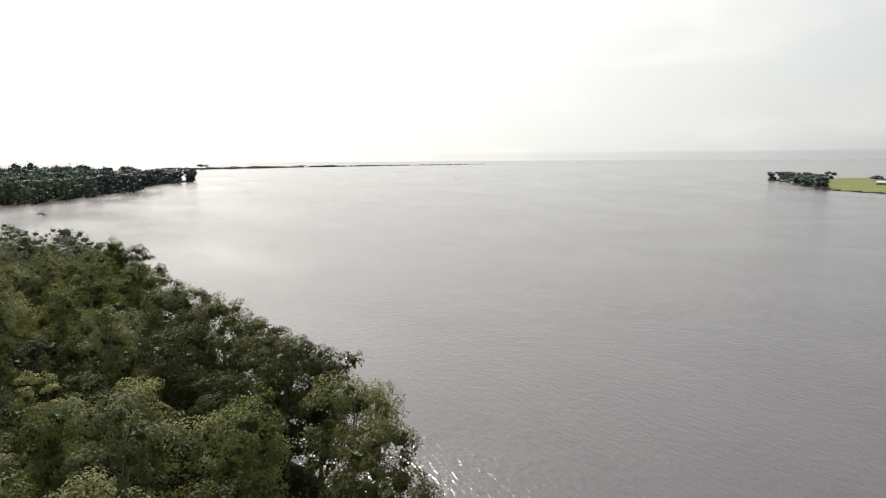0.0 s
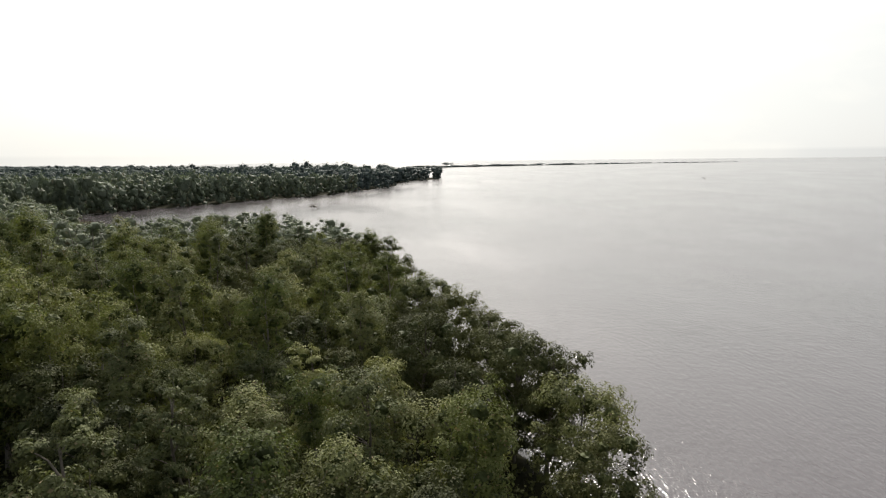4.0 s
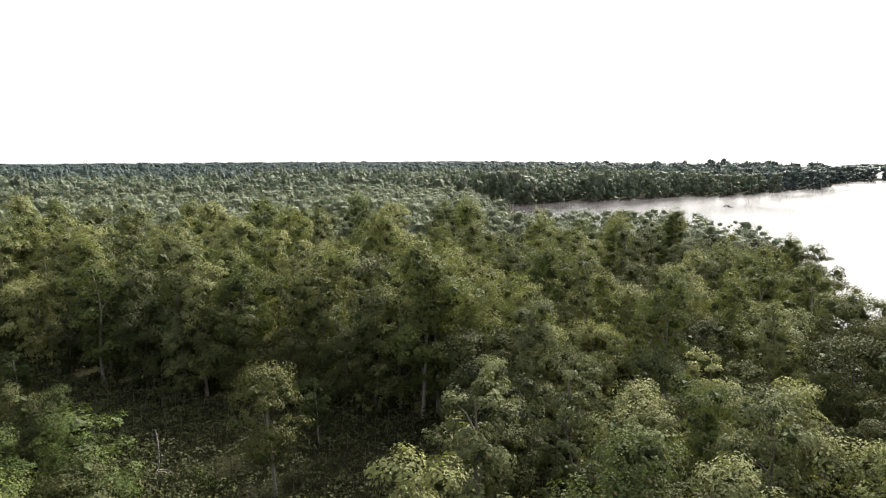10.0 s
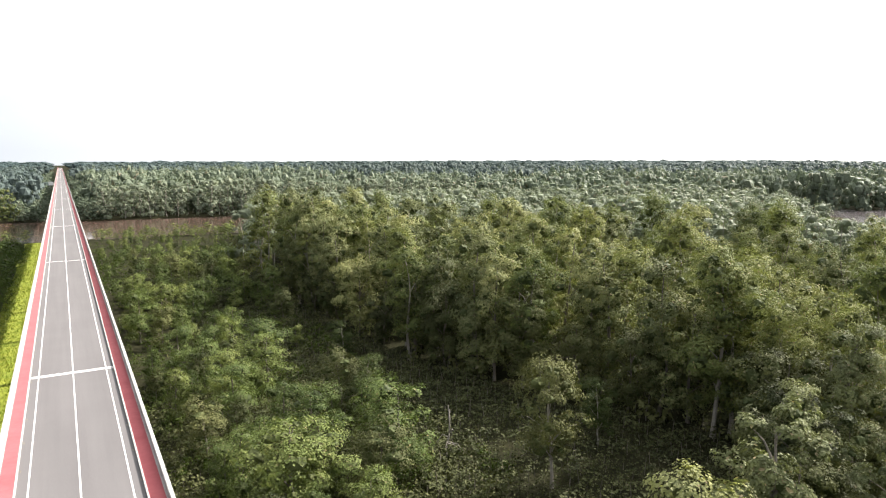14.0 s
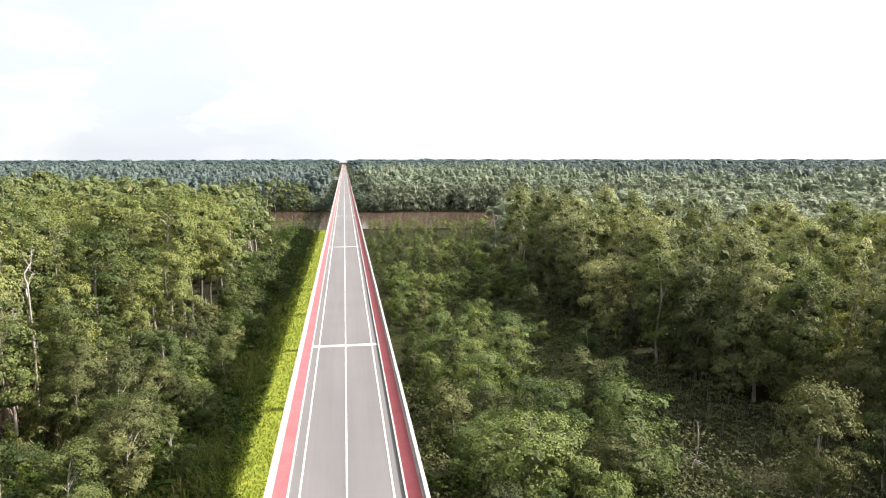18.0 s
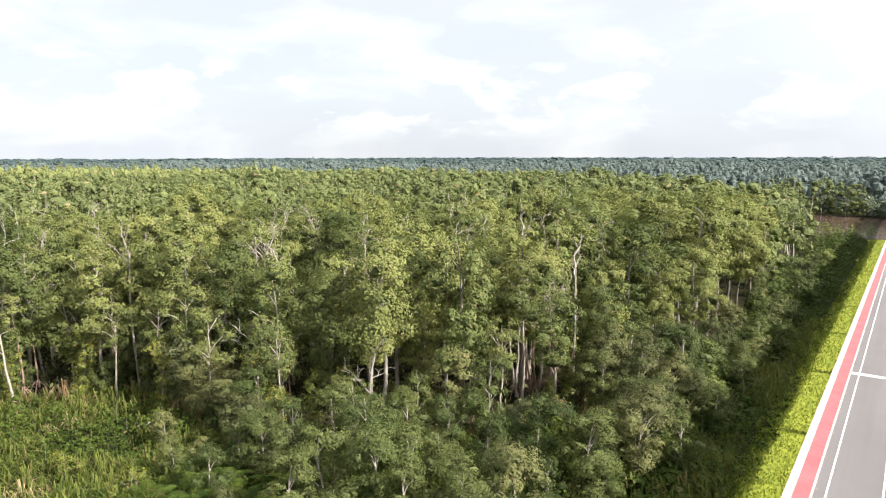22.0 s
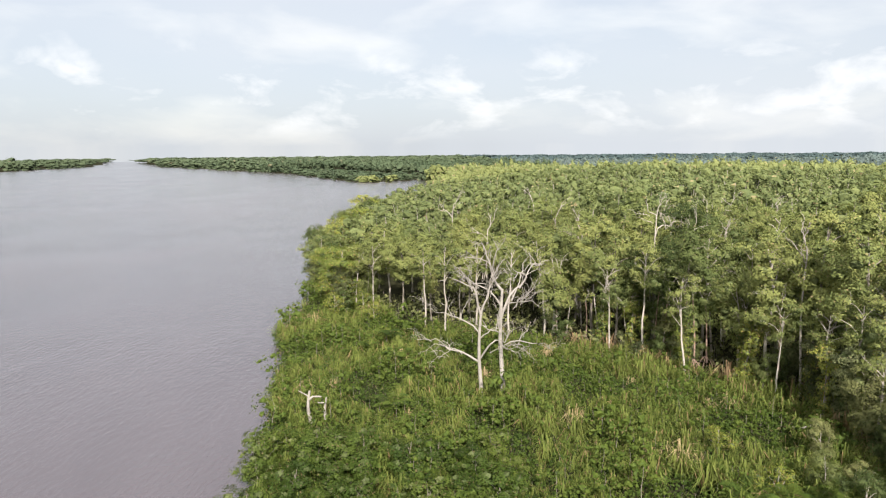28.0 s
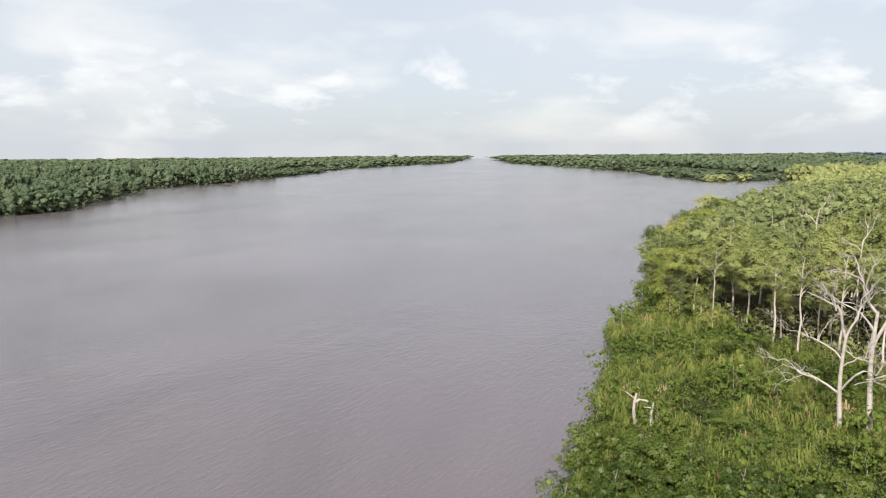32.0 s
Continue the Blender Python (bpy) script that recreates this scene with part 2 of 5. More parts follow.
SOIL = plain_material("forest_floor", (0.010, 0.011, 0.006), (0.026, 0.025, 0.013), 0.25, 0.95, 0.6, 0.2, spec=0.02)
GRASS = plain_material("verge_grass", (0.110, 0.148, 0.012), (0.215, 0.230, 0.021), 0.35, 0.9, 0.7, 0.2)
FIELD = plain_material("field_grass", (0.085, 0.105, 0.024), (0.150, 0.160, 0.040), 0.02, 0.9, 0.4, 0.3)
WATER = water_material()
CREEK_WATER = creek_material()
ASPHALT = asphalt_material()
CONCRETE = plain_material("light_concrete", (0.20, 0.192, 0.184), (0.36, 0.35, 0.335), 0.5, 0.85, 0.25, 0.02)
RED_PAVING = plain_material("red_paving", (0.255, 0.050, 0.058), (0.325, 0.080, 0.088), 0.4, 0.8, 0.2, 0.02)
WHITE_PAINT = plain_material("white_road_paint", (0.44, 0.43, 0.42), (0.60, 0.59, 0.58), 0.6, 0.7, 0.1, 0.01)
SAND = plain_material("bar_sand", (0.10, 0.09, 0.06), (0.18, 0.16, 0.11), 0.05, 0.95, 0.3, 0.1)

# ---- plan: shores of the river mouth, in metres round the point below the camera ----
NORTH = [(0, -10), (41, -10), (72, -9), (98, -1), (135, 9), (175, 23), (217, 34), (257, 50), (285, 75), (290, 105), (262, 132),
         (275, 168), (335, 222), (420, 278), (490, 254), (590, 200), (690, 150), (890, 95), (1080, 97), (1210, 44), (1300, 46),
         (1335, 75), (1250, 170), (1500, 420), (2400, 1300), (3500, 2500), (2600, 3950), (0, 4950), (-3000, 3900), (-4900, 0),
         (-4800, -1900), (-3500, -1520)]
NORTH += [(-2200, -870), (-1446, -377), (-1290, -277), (-1100, -200), (-852, -90), (-880, -50), (-930, -20), (-700, 25), (-500, 0),
          (-390, -26), (-296, -31), (-210, -33), (-178, -34), (-140, -30), (-105, -25), (-63, -19), (-30, -13)]
SOUTH = [(-4900, -2300), (-3000, -1450), (-2320, -1173), (-1986, -1110), (-1356, -998), (-965, -785), (-600, -647), (-507, -630),
         (-380, -519), (-275, -433), (-235, -426), (-100, -415), (100, -440), (300, -520), (480, -600), (550, -612), (722, -732),
         (866, -826), (880, -900), (820, -1100), (1000, -1600), (900, -3000), (0, -4900), (-3000, -3900)]
BAR = [(2760, 265), (3300, -250), (3850, -1050), (3980, -2100), (3560, -3300), (3500, -3300), (3920, -2110), (3790, -1040), (3240, -260), (2720, 245)]
CREEK = [(425, 262), (300, 330), (190, 372), (80, 387), (0, 394), (-60, 416), (-200, 455), (-420, 480), (-700, 560)]
CREEK_HALF = [40, 30, 36, 53, 53, 47, 36, 30, 24]


def inside(points, x, y):
    hit = np.zeros(x.shape, bool)
    for (ax, ay), (bx, by) in zip(points, points[1:] + points[:1]):
        if ay != by:
            hit ^= ((ay > y) != (by > y)) & (x < (bx - ax) * (y - ay) / (by - ay) + ax)
    return hit


def edge_distance(points, x, y, closed=True):
    best = np.full(x.shape, 1e9)
    for (ax, ay), (bx, by) in zip(points, points[1:] + (points[:1] if closed else [])):
        dx, dy = bx - ax, by - ay
        u = np.clip(((x - ax) * dx + (y - ay) * dy) / (dx * dx + dy * dy), 0, 1)
        best = np.minimum(best, np.hypot(x - ax - u * dx, y - ay - u * dy))
    return best


def creek_side(x, y):
    """Distance to the creek's edge; negative in its water."""
    best = np.full(x.shape, 1e9)
    for (ax, ay), (bx, by), ha, hb in zip(CREEK, CREEK[1:], CREEK_HALF, CREEK_HALF[1:]):
        dx, dy = bx - ax, by - ay
        u = np.clip(((x - ax) * dx + (y - ay) * dy) / (dx * dx + dy * dy), 0, 1)
        best = np.minimum(best, np.hypot(x - ax - u * dx, y - ay - u * dy) - (ha + (hb - ha) * u))
    return best


def wave(x, y, size, seed=0.0):
    """Smooth unevenness between -1 and 1."""
    a = np.sin(x / size + 1.3 + seed) * np.cos(y / size * 1.13 + 0.4 * seed)
    b = np.sin((x * 0.62 + y * 0.78) / size * 1.9 + 2.1 * seed) * np.cos((x * 0.8 - y * 0.6) / size * 1.57 + seed)
    return (a + 0.6 * b) / 1.6


def shore(x, y):
    """Distance inland from the nearest water; negative on the water."""
    x = x + 5 * wave(x, y, 17)
    y = y + 3 * wave(x, y, 11, 2)
    d = np.full(x.shape, -1e9)
    for points in (NORTH, SOUTH, BAR):
        e = edge_distance(points, x, y)
        d = np.maximum(d, np.where(inside(points, x, y), e, -e))
    return np.minimum(d, creek_side(x, y))


CLEARING = [(-20, -20), (-190, -45), (-158, -14), (-138, -8), (-123, 20), (-109, 38), (-92, 50), (-62, 54), (-42, 72), (-30, 95), (-26, 235), (-52, 350), (84, 335), (48, 215), (42, 60), (24, 30), (20, -20)]


HOLLOW = [(14, 24), (44, 31), (60, 40), (70, 52), (60, 74), (52, 100), (48, 140), (46, 215), (14, 215)]


def canopy(x, y):
    """Height of the forest's top at each place (0: no tall trees)."""
    s = shore(x, y)
    h = 22.5 + 2.4 * wave(x, y, 21, 1) + 2.4 * wave(x, y, 75, 3) + 2.4 * wave(x, y, 240, 5) + np.where(np.hypot(x, y) > 480, 2.5 * wave(x, y, 130, 9), 0)
    east = (x > 20) & (y < 400) & (x < 420)
    h = np.where(east, np.minimum(h - 0.5, np.where((x > 185) & (y < 150), 12.8 + 0.06 * s, np.where(x > 110, 16.5 + 0.08 * s, 14.5 + 0.12 * s))), h)
    h = np.where((x < -140) & (y < 70) & (x > -520), np.minimum(h, 14.5 + 0.11 * s), h)
    h = np.where((y < -300) & (x > 330), np.where((s < 55) & (x + 0.8 * y > 85 + 25 * wave(x, y, 40)), 12, np.where((wave(x, y, 30, 7) > 0.72) & (s > 60), 8, 0)), h)
    h = np.where((x < -840) & (x > -1300) & (y < -20) & (s < 90), 9, h)
    h = np.where(inside(BAR, x, y), np.where(y > -700, 6 + 5 * (wave(x, y, 60) > 0.2), 0), h)
    h = np.where(s < -0.8, 0, h)
    h = np.where(inside(CLEARING, x, y), 0, h)
    return np.where((np.abs(x + 0.3) < np.where(y < 480, 20, 12 + 0.009 * y)) & (y > 0), 0, h)


# ---- mesh helpers ----
def mesh_of(name, verts, quads=None, tris=None, mats=(), quad_mat=None, tri_mat=None, smooth=False):
    verts = np.asarray(verts, np.float32).reshape(-1, 3)
    quads = np.zeros((0, 4), np.int32) if quads is None else np.asarray(quads, np.int32).reshape(-1, 4)
    tris = np.zeros((0, 3), np.int32) if tris is None else np.asarray(tris, np.int32).reshape(-1, 3)
    me = bpy.data.meshes.new(name)
    me.vertices.add(len(verts))
    me.vertices.foreach_set("co", verts.ravel())
    loops = np.concatenate([quads.ravel(), tris.ravel()])
    me.loops.add(len(loops))
    me.loops.foreach_set("vertex_index", loops)
    n = len(quads) + len(tris)
    me.polygons.add(n)
    starts = np.concatenate([np.arange(len(quads)) * 4, len(quads) * 4 + np.arange(len(tris)) * 3]).astype(np.int32)
    me.polygons.foreach_set("loop_start", starts)
    for m in mats:
        me.materials.append(m)
    index = np.zeros(n, np.int32)
    if quad_mat is not None:
        index[:len(quads)] = quad_mat
    if tri_mat is not None:
        index[len(quads):] = tri_mat
    me.polygons.foreach_set("material_index", index)
    me.polygons.foreach_set("use_smooth", np.full(n, smooth, bool))
    me.update(calc_edges=True)
    return me


def part(name, data, parent, label="", kind=""):
    ob = new(name, data)
    ob.parent = parent
    if label or kind:
        tagged(ob, label, kind=kind)
    return ob


def bm_mesh(name, bm, mat, smooth=False):
    me = bpy.data.meshes.new(name)
    bm.to_mesh(me)
    bm.free()
    me.materials.append(mat)
    if smooth:
        me.polygons.foreach_set("use_smooth", np.full(len(me.polygons), True))
    return me


def box(bm, x0, x1, y0, y1, z0, z1, bevel=0.0):
    made = bmesh.ops.create_cube(bm, size=1, matrix=Matrix.LocRotScale(((x0 + x1) / 2, (y0 + y1) / 2, (z0 + z1) / 2), None, (x1 - x0, y1 - y0, z1 - z0)))
    if bevel:
        edges = list({e for v in made["verts"] for e in v.link_edges})
        bmesh.ops.bevel(bm, geom=edges, offset=bevel, segments=1, affect="EDGES")


# ---- ground and water ----
def build_ground():
    rings = np.concatenate([[0.0], np.geomspace(4, 4950, 250)])
    turns = np.radians(np.linspace(0, 360, 540, endpoint=False))
    r, a = np.meshgrid(rings, turns, indexing="ij")
    x, y = r * np.sin(a), r * np.cos(a)
    s = shore(x, y)
    z = np.clip(s * 0.35, -3.0, 0.7) + np.where(s > 3, 0.25 * wave(x, y, 6) * (r < 400), 0)
    n, m = r.shape
    verts = np.stack([x, y, z], -1).reshape(-1, 3)
    i, j = np.meshgrid(np.arange(n - 1), np.arange(m), indexing="ij")
    k = (j + 1) % m
    quads = np.stack([i * m + j, i * m + k, (i + 1) * m + k, (i + 1) * m + j], -1).reshape(-1, 4)[:, ::-1]
    cx, cy = x[:-1].ravel(), y[:-1].ravel()
    field = (cy < -300) & (cx > 330) & (s[:-1].ravel() > 0)
    bar = inside(BAR, cx, cy)
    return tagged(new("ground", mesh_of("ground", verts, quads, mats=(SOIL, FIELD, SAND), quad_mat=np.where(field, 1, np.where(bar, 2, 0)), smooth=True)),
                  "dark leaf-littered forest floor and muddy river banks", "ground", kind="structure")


def build_water():
    rings = np.concatenate([np.geomspace(5, 4000, 36), np.linspace(4060, 4985, 12)])
    turns = np.radians(np.linspace(0, 360, 96, endpoint=False))
    r, a = np.meshgrid(rings, turns, indexing="ij")
    n, m = r.shape
    # the open sea past the bar climbs gently towards the far horizon
    sea = np.clip((np.degrees(a) - 62) / 8, 0, 1) * np.clip((162 - np.degrees(a)) / 8, 0, 1) * np.clip((r - 4050) / 900, 0, 1)
    verts = np.stack([r * np.sin(a), r * np.cos(a), 19 * sea], -1).reshape(-1, 3)
    i, j = np.meshgrid(np.arange(n - 1), np.arange(m), indexing="ij")
    k = (j + 1) % m
    quads = np.stack([i * m + j, i * m + k, (i + 1) * m + k, (i + 1) * m + j], -1).reshape(-1, 4)[:, ::-1]
    return tagged(new("water", mesh_of("water", verts, quads, mats=(WATER,))), "wide muddy brown river with small wind ripples", "water", kind="structure")


def build_creek():
    """The brown side water that passes under the viaduct, widened to lie beneath its banks."""
    mid, half = np.array(CREEK, float), np.array(CREEK_HALF, float) + 10
    u = np.linspace(0, len(mid) - 1, 60)
    x, y, w = (np.interp(u, np.arange(len(mid)), c) for c in (mid[:, 0], mid[:, 1], half))
    way = np.stack([np.gradient(x), np.gradient(y)], -1)
    way /= np.linalg.norm(way, axis=1, keepdims=True)
    a = np.stack([x - way[:, 1] * w, y + way[:, 0] * w, 0 * x + 0.02], -1)
    b = np.stack([x + way[:, 1] * w, y - way[:, 0] * w, 0 * x + 0.02], -1)
    i = np.arange(59)
    quads = np.stack([i, i + 1, i + 61, i + 60], -1)[:, ::-1]
    return tagged(new("creek_water", mesh_of("creek_water", np.concatenate([a, b]), quads, mats=(CREEK_WATER,))), "reddish-brown muddy creek between wooded banks", "water", kind="structure")


build_ground()
build_water()
build_creek()


# ---- the viaduct ----
DECK, MID, JOINTS = 14.57, -0.26, [75.9 + 87.1 * i for i in range(-4, 22)]
SOUTH_END, NORTH_END = -420.0, 2050.0


def strip(name, x0, x1, z0, z1, mat, parent, y0=SOUTH_END, y1=NORTH_END, bevel=0.0, label=""):
    bm = bmesh.new()
    box(bm, MID + x0, MID + x1, y0, y1, z0, z1, bevel)
    return part(name, bm_mesh(name, bm, mat), parent, label)


def build_viaduct():
    v = tagged(new("viaduct"), "long straight concrete viaduct with two asphalt lanes and red footways", "bridge", kind="structure")
    strip("deck_slab", -5.06, 5.06, DECK - 0.5, DECK - 0.02, CONCRETE, v)
    strip("girder", -2.4, -1.3, DECK - 1.7, DECK - 0.5, CONCRETE, v)
    strip("girder", 1.3, 2.4, DECK - 1.7, DECK - 0.5, CONCRETE, v)
    strip("carriageway", -3.69, 3.69, DECK - 0.02, DECK, ASPHALT, v, label="pale worn grey asphalt")
    for side in (-1, 1):
        a, b = sorted((side * 3.80, side * 4.72))
        strip("footway", a, b, DECK - 0.02, DECK + 0.18, RED_PAVING, v, label="red paved footway")
        a, b = sorted((side * 3.69, side * 3.80))
        strip("kerb", a, b, DECK - 0.02, DECK + 0.19, CONCRETE, v)
        a, b = sorted((side * 4.72, side * 4.82))
        strip("parapet_foot", a, b, DECK - 0.02, DECK + 0.22, CONCRETE, v)
        a, b = sorted((side * 2.95, side * 3.05))
        strip("edge_line", a, b, DECK, DECK + 0.006, WHITE_PAINT, v)
    strip("centre_line", -0.055, 0.055, DECK, DECK + 0.006, WHITE_PAINT, v)
    for y in JOINTS:
        bm = bmesh.new()
        for o in (-0.36, 0.14):
            box(bm, MID - 3.67, MID + 3.67, y + o, y + o + 0.22, DECK + 0.004, DECK + 0.012)
        part("expansion_joint", bm_mesh("expansion_joint", bm, WHITE_PAINT), v, "pair of pale joint bands across the road")
    # small scuppers along the kerbs
    bm = bmesh.new()
    box(bm, -0.06, 0.06, -0.16, 0.16, 0.0, 0.012)
    drain = bm_mesh("drain", bm, BARK)
    for side in (-1, 1):
        for i in range(40):
            part("drain", drain, v).location = (MID + side * 3.58, 42 + 5.4 * i, DECK)
    pier = bmesh.new()
    for x in (-1.85, 1.85):
        bmesh.ops.create_cone(pier, cap_ends=True, segments=14, radius1=0.45, radius2=0.45, depth=DECK + 0.4, matrix=Matrix.Translation((x, 0, (DECK + 0.4) / 2 - 2.8)))
    box(pier, -2.8, 2.8, -0.55, 0.55, DECK - 2.4, DECK - 1.7, 0.08)
    pier = bm_mesh("pier", pier, CONCRETE)
    for i in range(84):
        part("pier", pier, v).location = (MID, SOUTH_END + 20 + 29.03 * i, 0)
    # parapets: precast panels with narrow gaps, each with a coping
    bm = bmesh.new()
    box(bm, -0.09, 0.09, -0.893, 0.893, 0, 0.86, 0.008)
    box(bm, -0.13, 0.13, -0.897, 0.897, 0.855, 0.96, 0.015)
    for y in (-0.55, 0.0, 0.55):
        box(bm, -0.115, 0.115, y - 0.16, y + 0.16, 0.24, 0.70, 0.012)
    panel = bm_mesh("parapet_panel", bm, CONCRETE)
    far = bmesh.new()
    for side in (-1, 1):
        for i in range(148):
            part("parapet_panel", panel, v).location = (MID + side * 4.92, 36 + 1.8 * i, DECK - 0.02)
        box(far, MID + side * 4.92 - 0.11, MID + side * 4.92 + 0.11, 301.6, NORTH_END, DECK - 0.02, DECK + 0.94)
        box(far, MID + side * 4.92 - 0.11, MID + side * 4.92 + 0.11, SOUTH_END, 35, DECK - 0.02, DECK + 0.94)
    part("parapet_run", bm_mesh("parapet_run", far, CONCRETE), v)
    return v


build_viaduct()


# ---- vegetation ----
def unit(v):
    return v / np.maximum(np.linalg.norm(v, axis=-1, keepdims=True), 1e-9)


def leaf_quads(rng, centres, radii, counts, size, flat=0.75, low=-0.45, wide=0.68, droop=0.20, tufts=9):
    """Corner points of single leaves or sprays, set in tufts over the domed outside of each bough."""
    who = np.repeat(np.arange(len(centres)), tufts)
    m = len(who)
    z = rng.uniform(min(low, -0.55), 1.0, m)
    a = np.tile(np.arange(tufts) * 2.4, len(centres)) + rng.normal(0, 0.45, m)
    q = np.sqrt(np.maximum(1 - z * z, 0))
    dome = np.stack([q * np.cos(a), q * np.sin(a), z], -1)
    bough = np.asarray(radii)[who]
    tuft_at = np.asarray(centres)[who] + dome * (bough * rng.uniform(0.62, 1.0, m))[:, None] * np.array([1, 1, flat])
    tuft_r = bough * rng.uniform(0.30, 0.52, m)
    # every leaf belongs to one tuft
    share = np.repeat(np.maximum(np.asarray(counts) // tufts, 1), tufts)
    own = np.repeat(np.arange(m), share)
    n = len(own)
    z = rng.uniform(-0.55, 1.0, n)
    a = rng.uniform(0, 2 * np.pi, n)
    q = np.sqrt(np.maximum(1 - z * z, 0))
    way = np.stack([q * np.cos(a), q * np.sin(a), z], -1)
    at = tuft_at[own] + way * (tuft_r[own] * (1.08 - 0.5 * rng.random(n) ** 2))[:, None] * np.array([1, 1, 0.9])
    crown = np.asarray(centres).mean(0)
    crown_way = unit((tuft_at - crown) * np.array([1, 1, 0.8]))
    face = unit(way * 0.45 + dome[own] * 0.45 + crown_way[own] * 0.30 + np.array([0, 0, 0.20]) + rng.normal(0, 0.17, (n, 3)))
    along = unit(np.cross(face, rng.normal(0, 1, (n, 3))))
    across = np.cross(face, along)
    length = size * rng.uniform(0.6, 1.3, n)[:, None]
    sag = np.array([0, 0, -1.0]) * length * droop
    corners = np.stack([at + along * length * 0.5 + sag, at + across * length * wide * 0.5, at - along * length * 0.5 + sag * 0.4, at - across * length * wide * 0.5], 1)
    return corners.reshape(-1, 3)


def ball(level):
    bm = bmesh.new()
    bmesh.ops.create_icosphere(bm, subdivisions=level, radius=1.0)
    v = np.array([p.co[:] for p in bm.verts])
    f = np.array([[p.index for p in face.verts] for face in bm.faces])
    bm.free()
    return v, f


BALLS = {1: ball(1), 2: ball(2)}


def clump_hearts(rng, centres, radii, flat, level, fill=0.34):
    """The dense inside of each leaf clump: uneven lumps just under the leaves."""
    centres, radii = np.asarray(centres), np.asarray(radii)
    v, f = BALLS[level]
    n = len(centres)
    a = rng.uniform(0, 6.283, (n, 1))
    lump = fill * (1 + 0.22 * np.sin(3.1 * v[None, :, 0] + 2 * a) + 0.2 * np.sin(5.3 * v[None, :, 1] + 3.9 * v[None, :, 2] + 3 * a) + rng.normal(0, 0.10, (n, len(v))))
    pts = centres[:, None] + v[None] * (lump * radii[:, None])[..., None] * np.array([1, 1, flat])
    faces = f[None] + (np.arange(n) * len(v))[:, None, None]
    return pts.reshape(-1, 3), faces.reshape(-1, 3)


def quad_faces(n):
    return np.arange(n * 4, dtype=np.int32).reshape(-1, 4)


def tube(points, radii, sides=6):
    """A tapered, bent limb."""
    points = np.asarray(points, float)
    radii = np.asarray(radii, float)
    way = unit(np.gradient(points, axis=0))
    side = unit(np.cross(way, np.array([0.31, 0.95, 0.1])))
    other = np.cross(way, side)
    a = np.linspace(0, 2 * np.pi, sides, endpoint=False)
    ring = side[:, None] * np.cos(a)[None, :, None] + other[:, None] * np.sin(a)[None, :, None]
    verts = (points[:, None] + ring * radii[:, None, None]).reshape(-1, 3)
    i, j = np.meshgrid(np.arange(len(points) - 1), np.arange(sides), indexing="ij")
    k = (j + 1) % sides
    quads = np.stack([i * sides + j, i * sides + k, (i + 1) * sides + k, (i + 1) * sides + j], -1).reshape(-1, 4)
    return verts, quads


def gather(pieces):
    verts, quads, base = [], [], 0
    for v, q in pieces:
        verts.append(v), quads.append(q + base)
        base += len(v)
    return np.concatenate(verts), np.concatenate(quads)


def limb(rng, a, b, r0, r1, steps=5, bend=0.12, sides=5):
    a, b = np.asarray(a, float), np.asarray(b, float)
    u = np.linspace(0, 1, steps)[:, None]
    size = np.linalg.norm(b - a)
    kink = np.cumsum(rng.normal(0, bend * size / steps, (steps, 3)), axis=0) * u * (1 - u) * 4
    rise = np.array([0, 0, 0.16 * size]) * np.sin(np.pi * u)
    return tube(a + (b - a) * u + kink + rise, r0 + (r1 - r0) * u[:, 0], sides)


def tree_shape(seed, height, spread, base, clumps, clump_size, top=0.55):
    """Trunk line and leaf clumps of one tree: clump centres and radii."""
    rng = np.random.default_rng(seed)
    lean = rng.normal(0, 0.035, 2) * height
    line = np.array([[0, 0, -0.6], [lean[0] * 0.2, lean[1] * 0.2, height * 0.3], [lean[0] * 0.6, lean[1] * 0.6, height * 0.62], [lean[0], lean[1], height * 0.9]])
    line[1:3, :2] += rng.normal(0, 0.02 * height, (2, 2))
    u = (np.arange(clumps) + rng.uniform(0.1, 0.9, clumps)) / clumps
    z = base + (height - base - clump_size * 0.6) * u
    rim = spread * np.clip(np.where(u < top, 0.55 + 0.45 * u / top, np.sqrt(np.maximum(1 - ((u - top) / (1.02 - top)) ** 2, 0))), 0.12, 1)
    a = np.arange(clumps) * 2.4 + rng.uniform(0, 6.3) + rng.normal(0, 0.5, clumps)
    bough = 1 + 0.28 * np.sin(2 * a + 5 * u + seed) + 0.18 * np.sin(3 * a - 9 * u + 2 * seed)
    d = rim * bough * np.sqrt(rng.uniform(0.12, 1.0, clumps))
    at_z = np.interp(z, line[:, 2], np.arange(4))
    mid = np.stack([np.interp(at_z, np.arange(4), line[:, 0]), np.interp(at_z, np.arange(4), line[:, 1])], -1)
    centres = np.concatenate([mid + np.stack([d * np.cos(a), d * np.sin(a)], -1), z[:, None]], -1)
    radii = clump_size * (0.5 + 1.0 * rng.random(clumps) ** 1.5)
    return rng, line, centres, radii


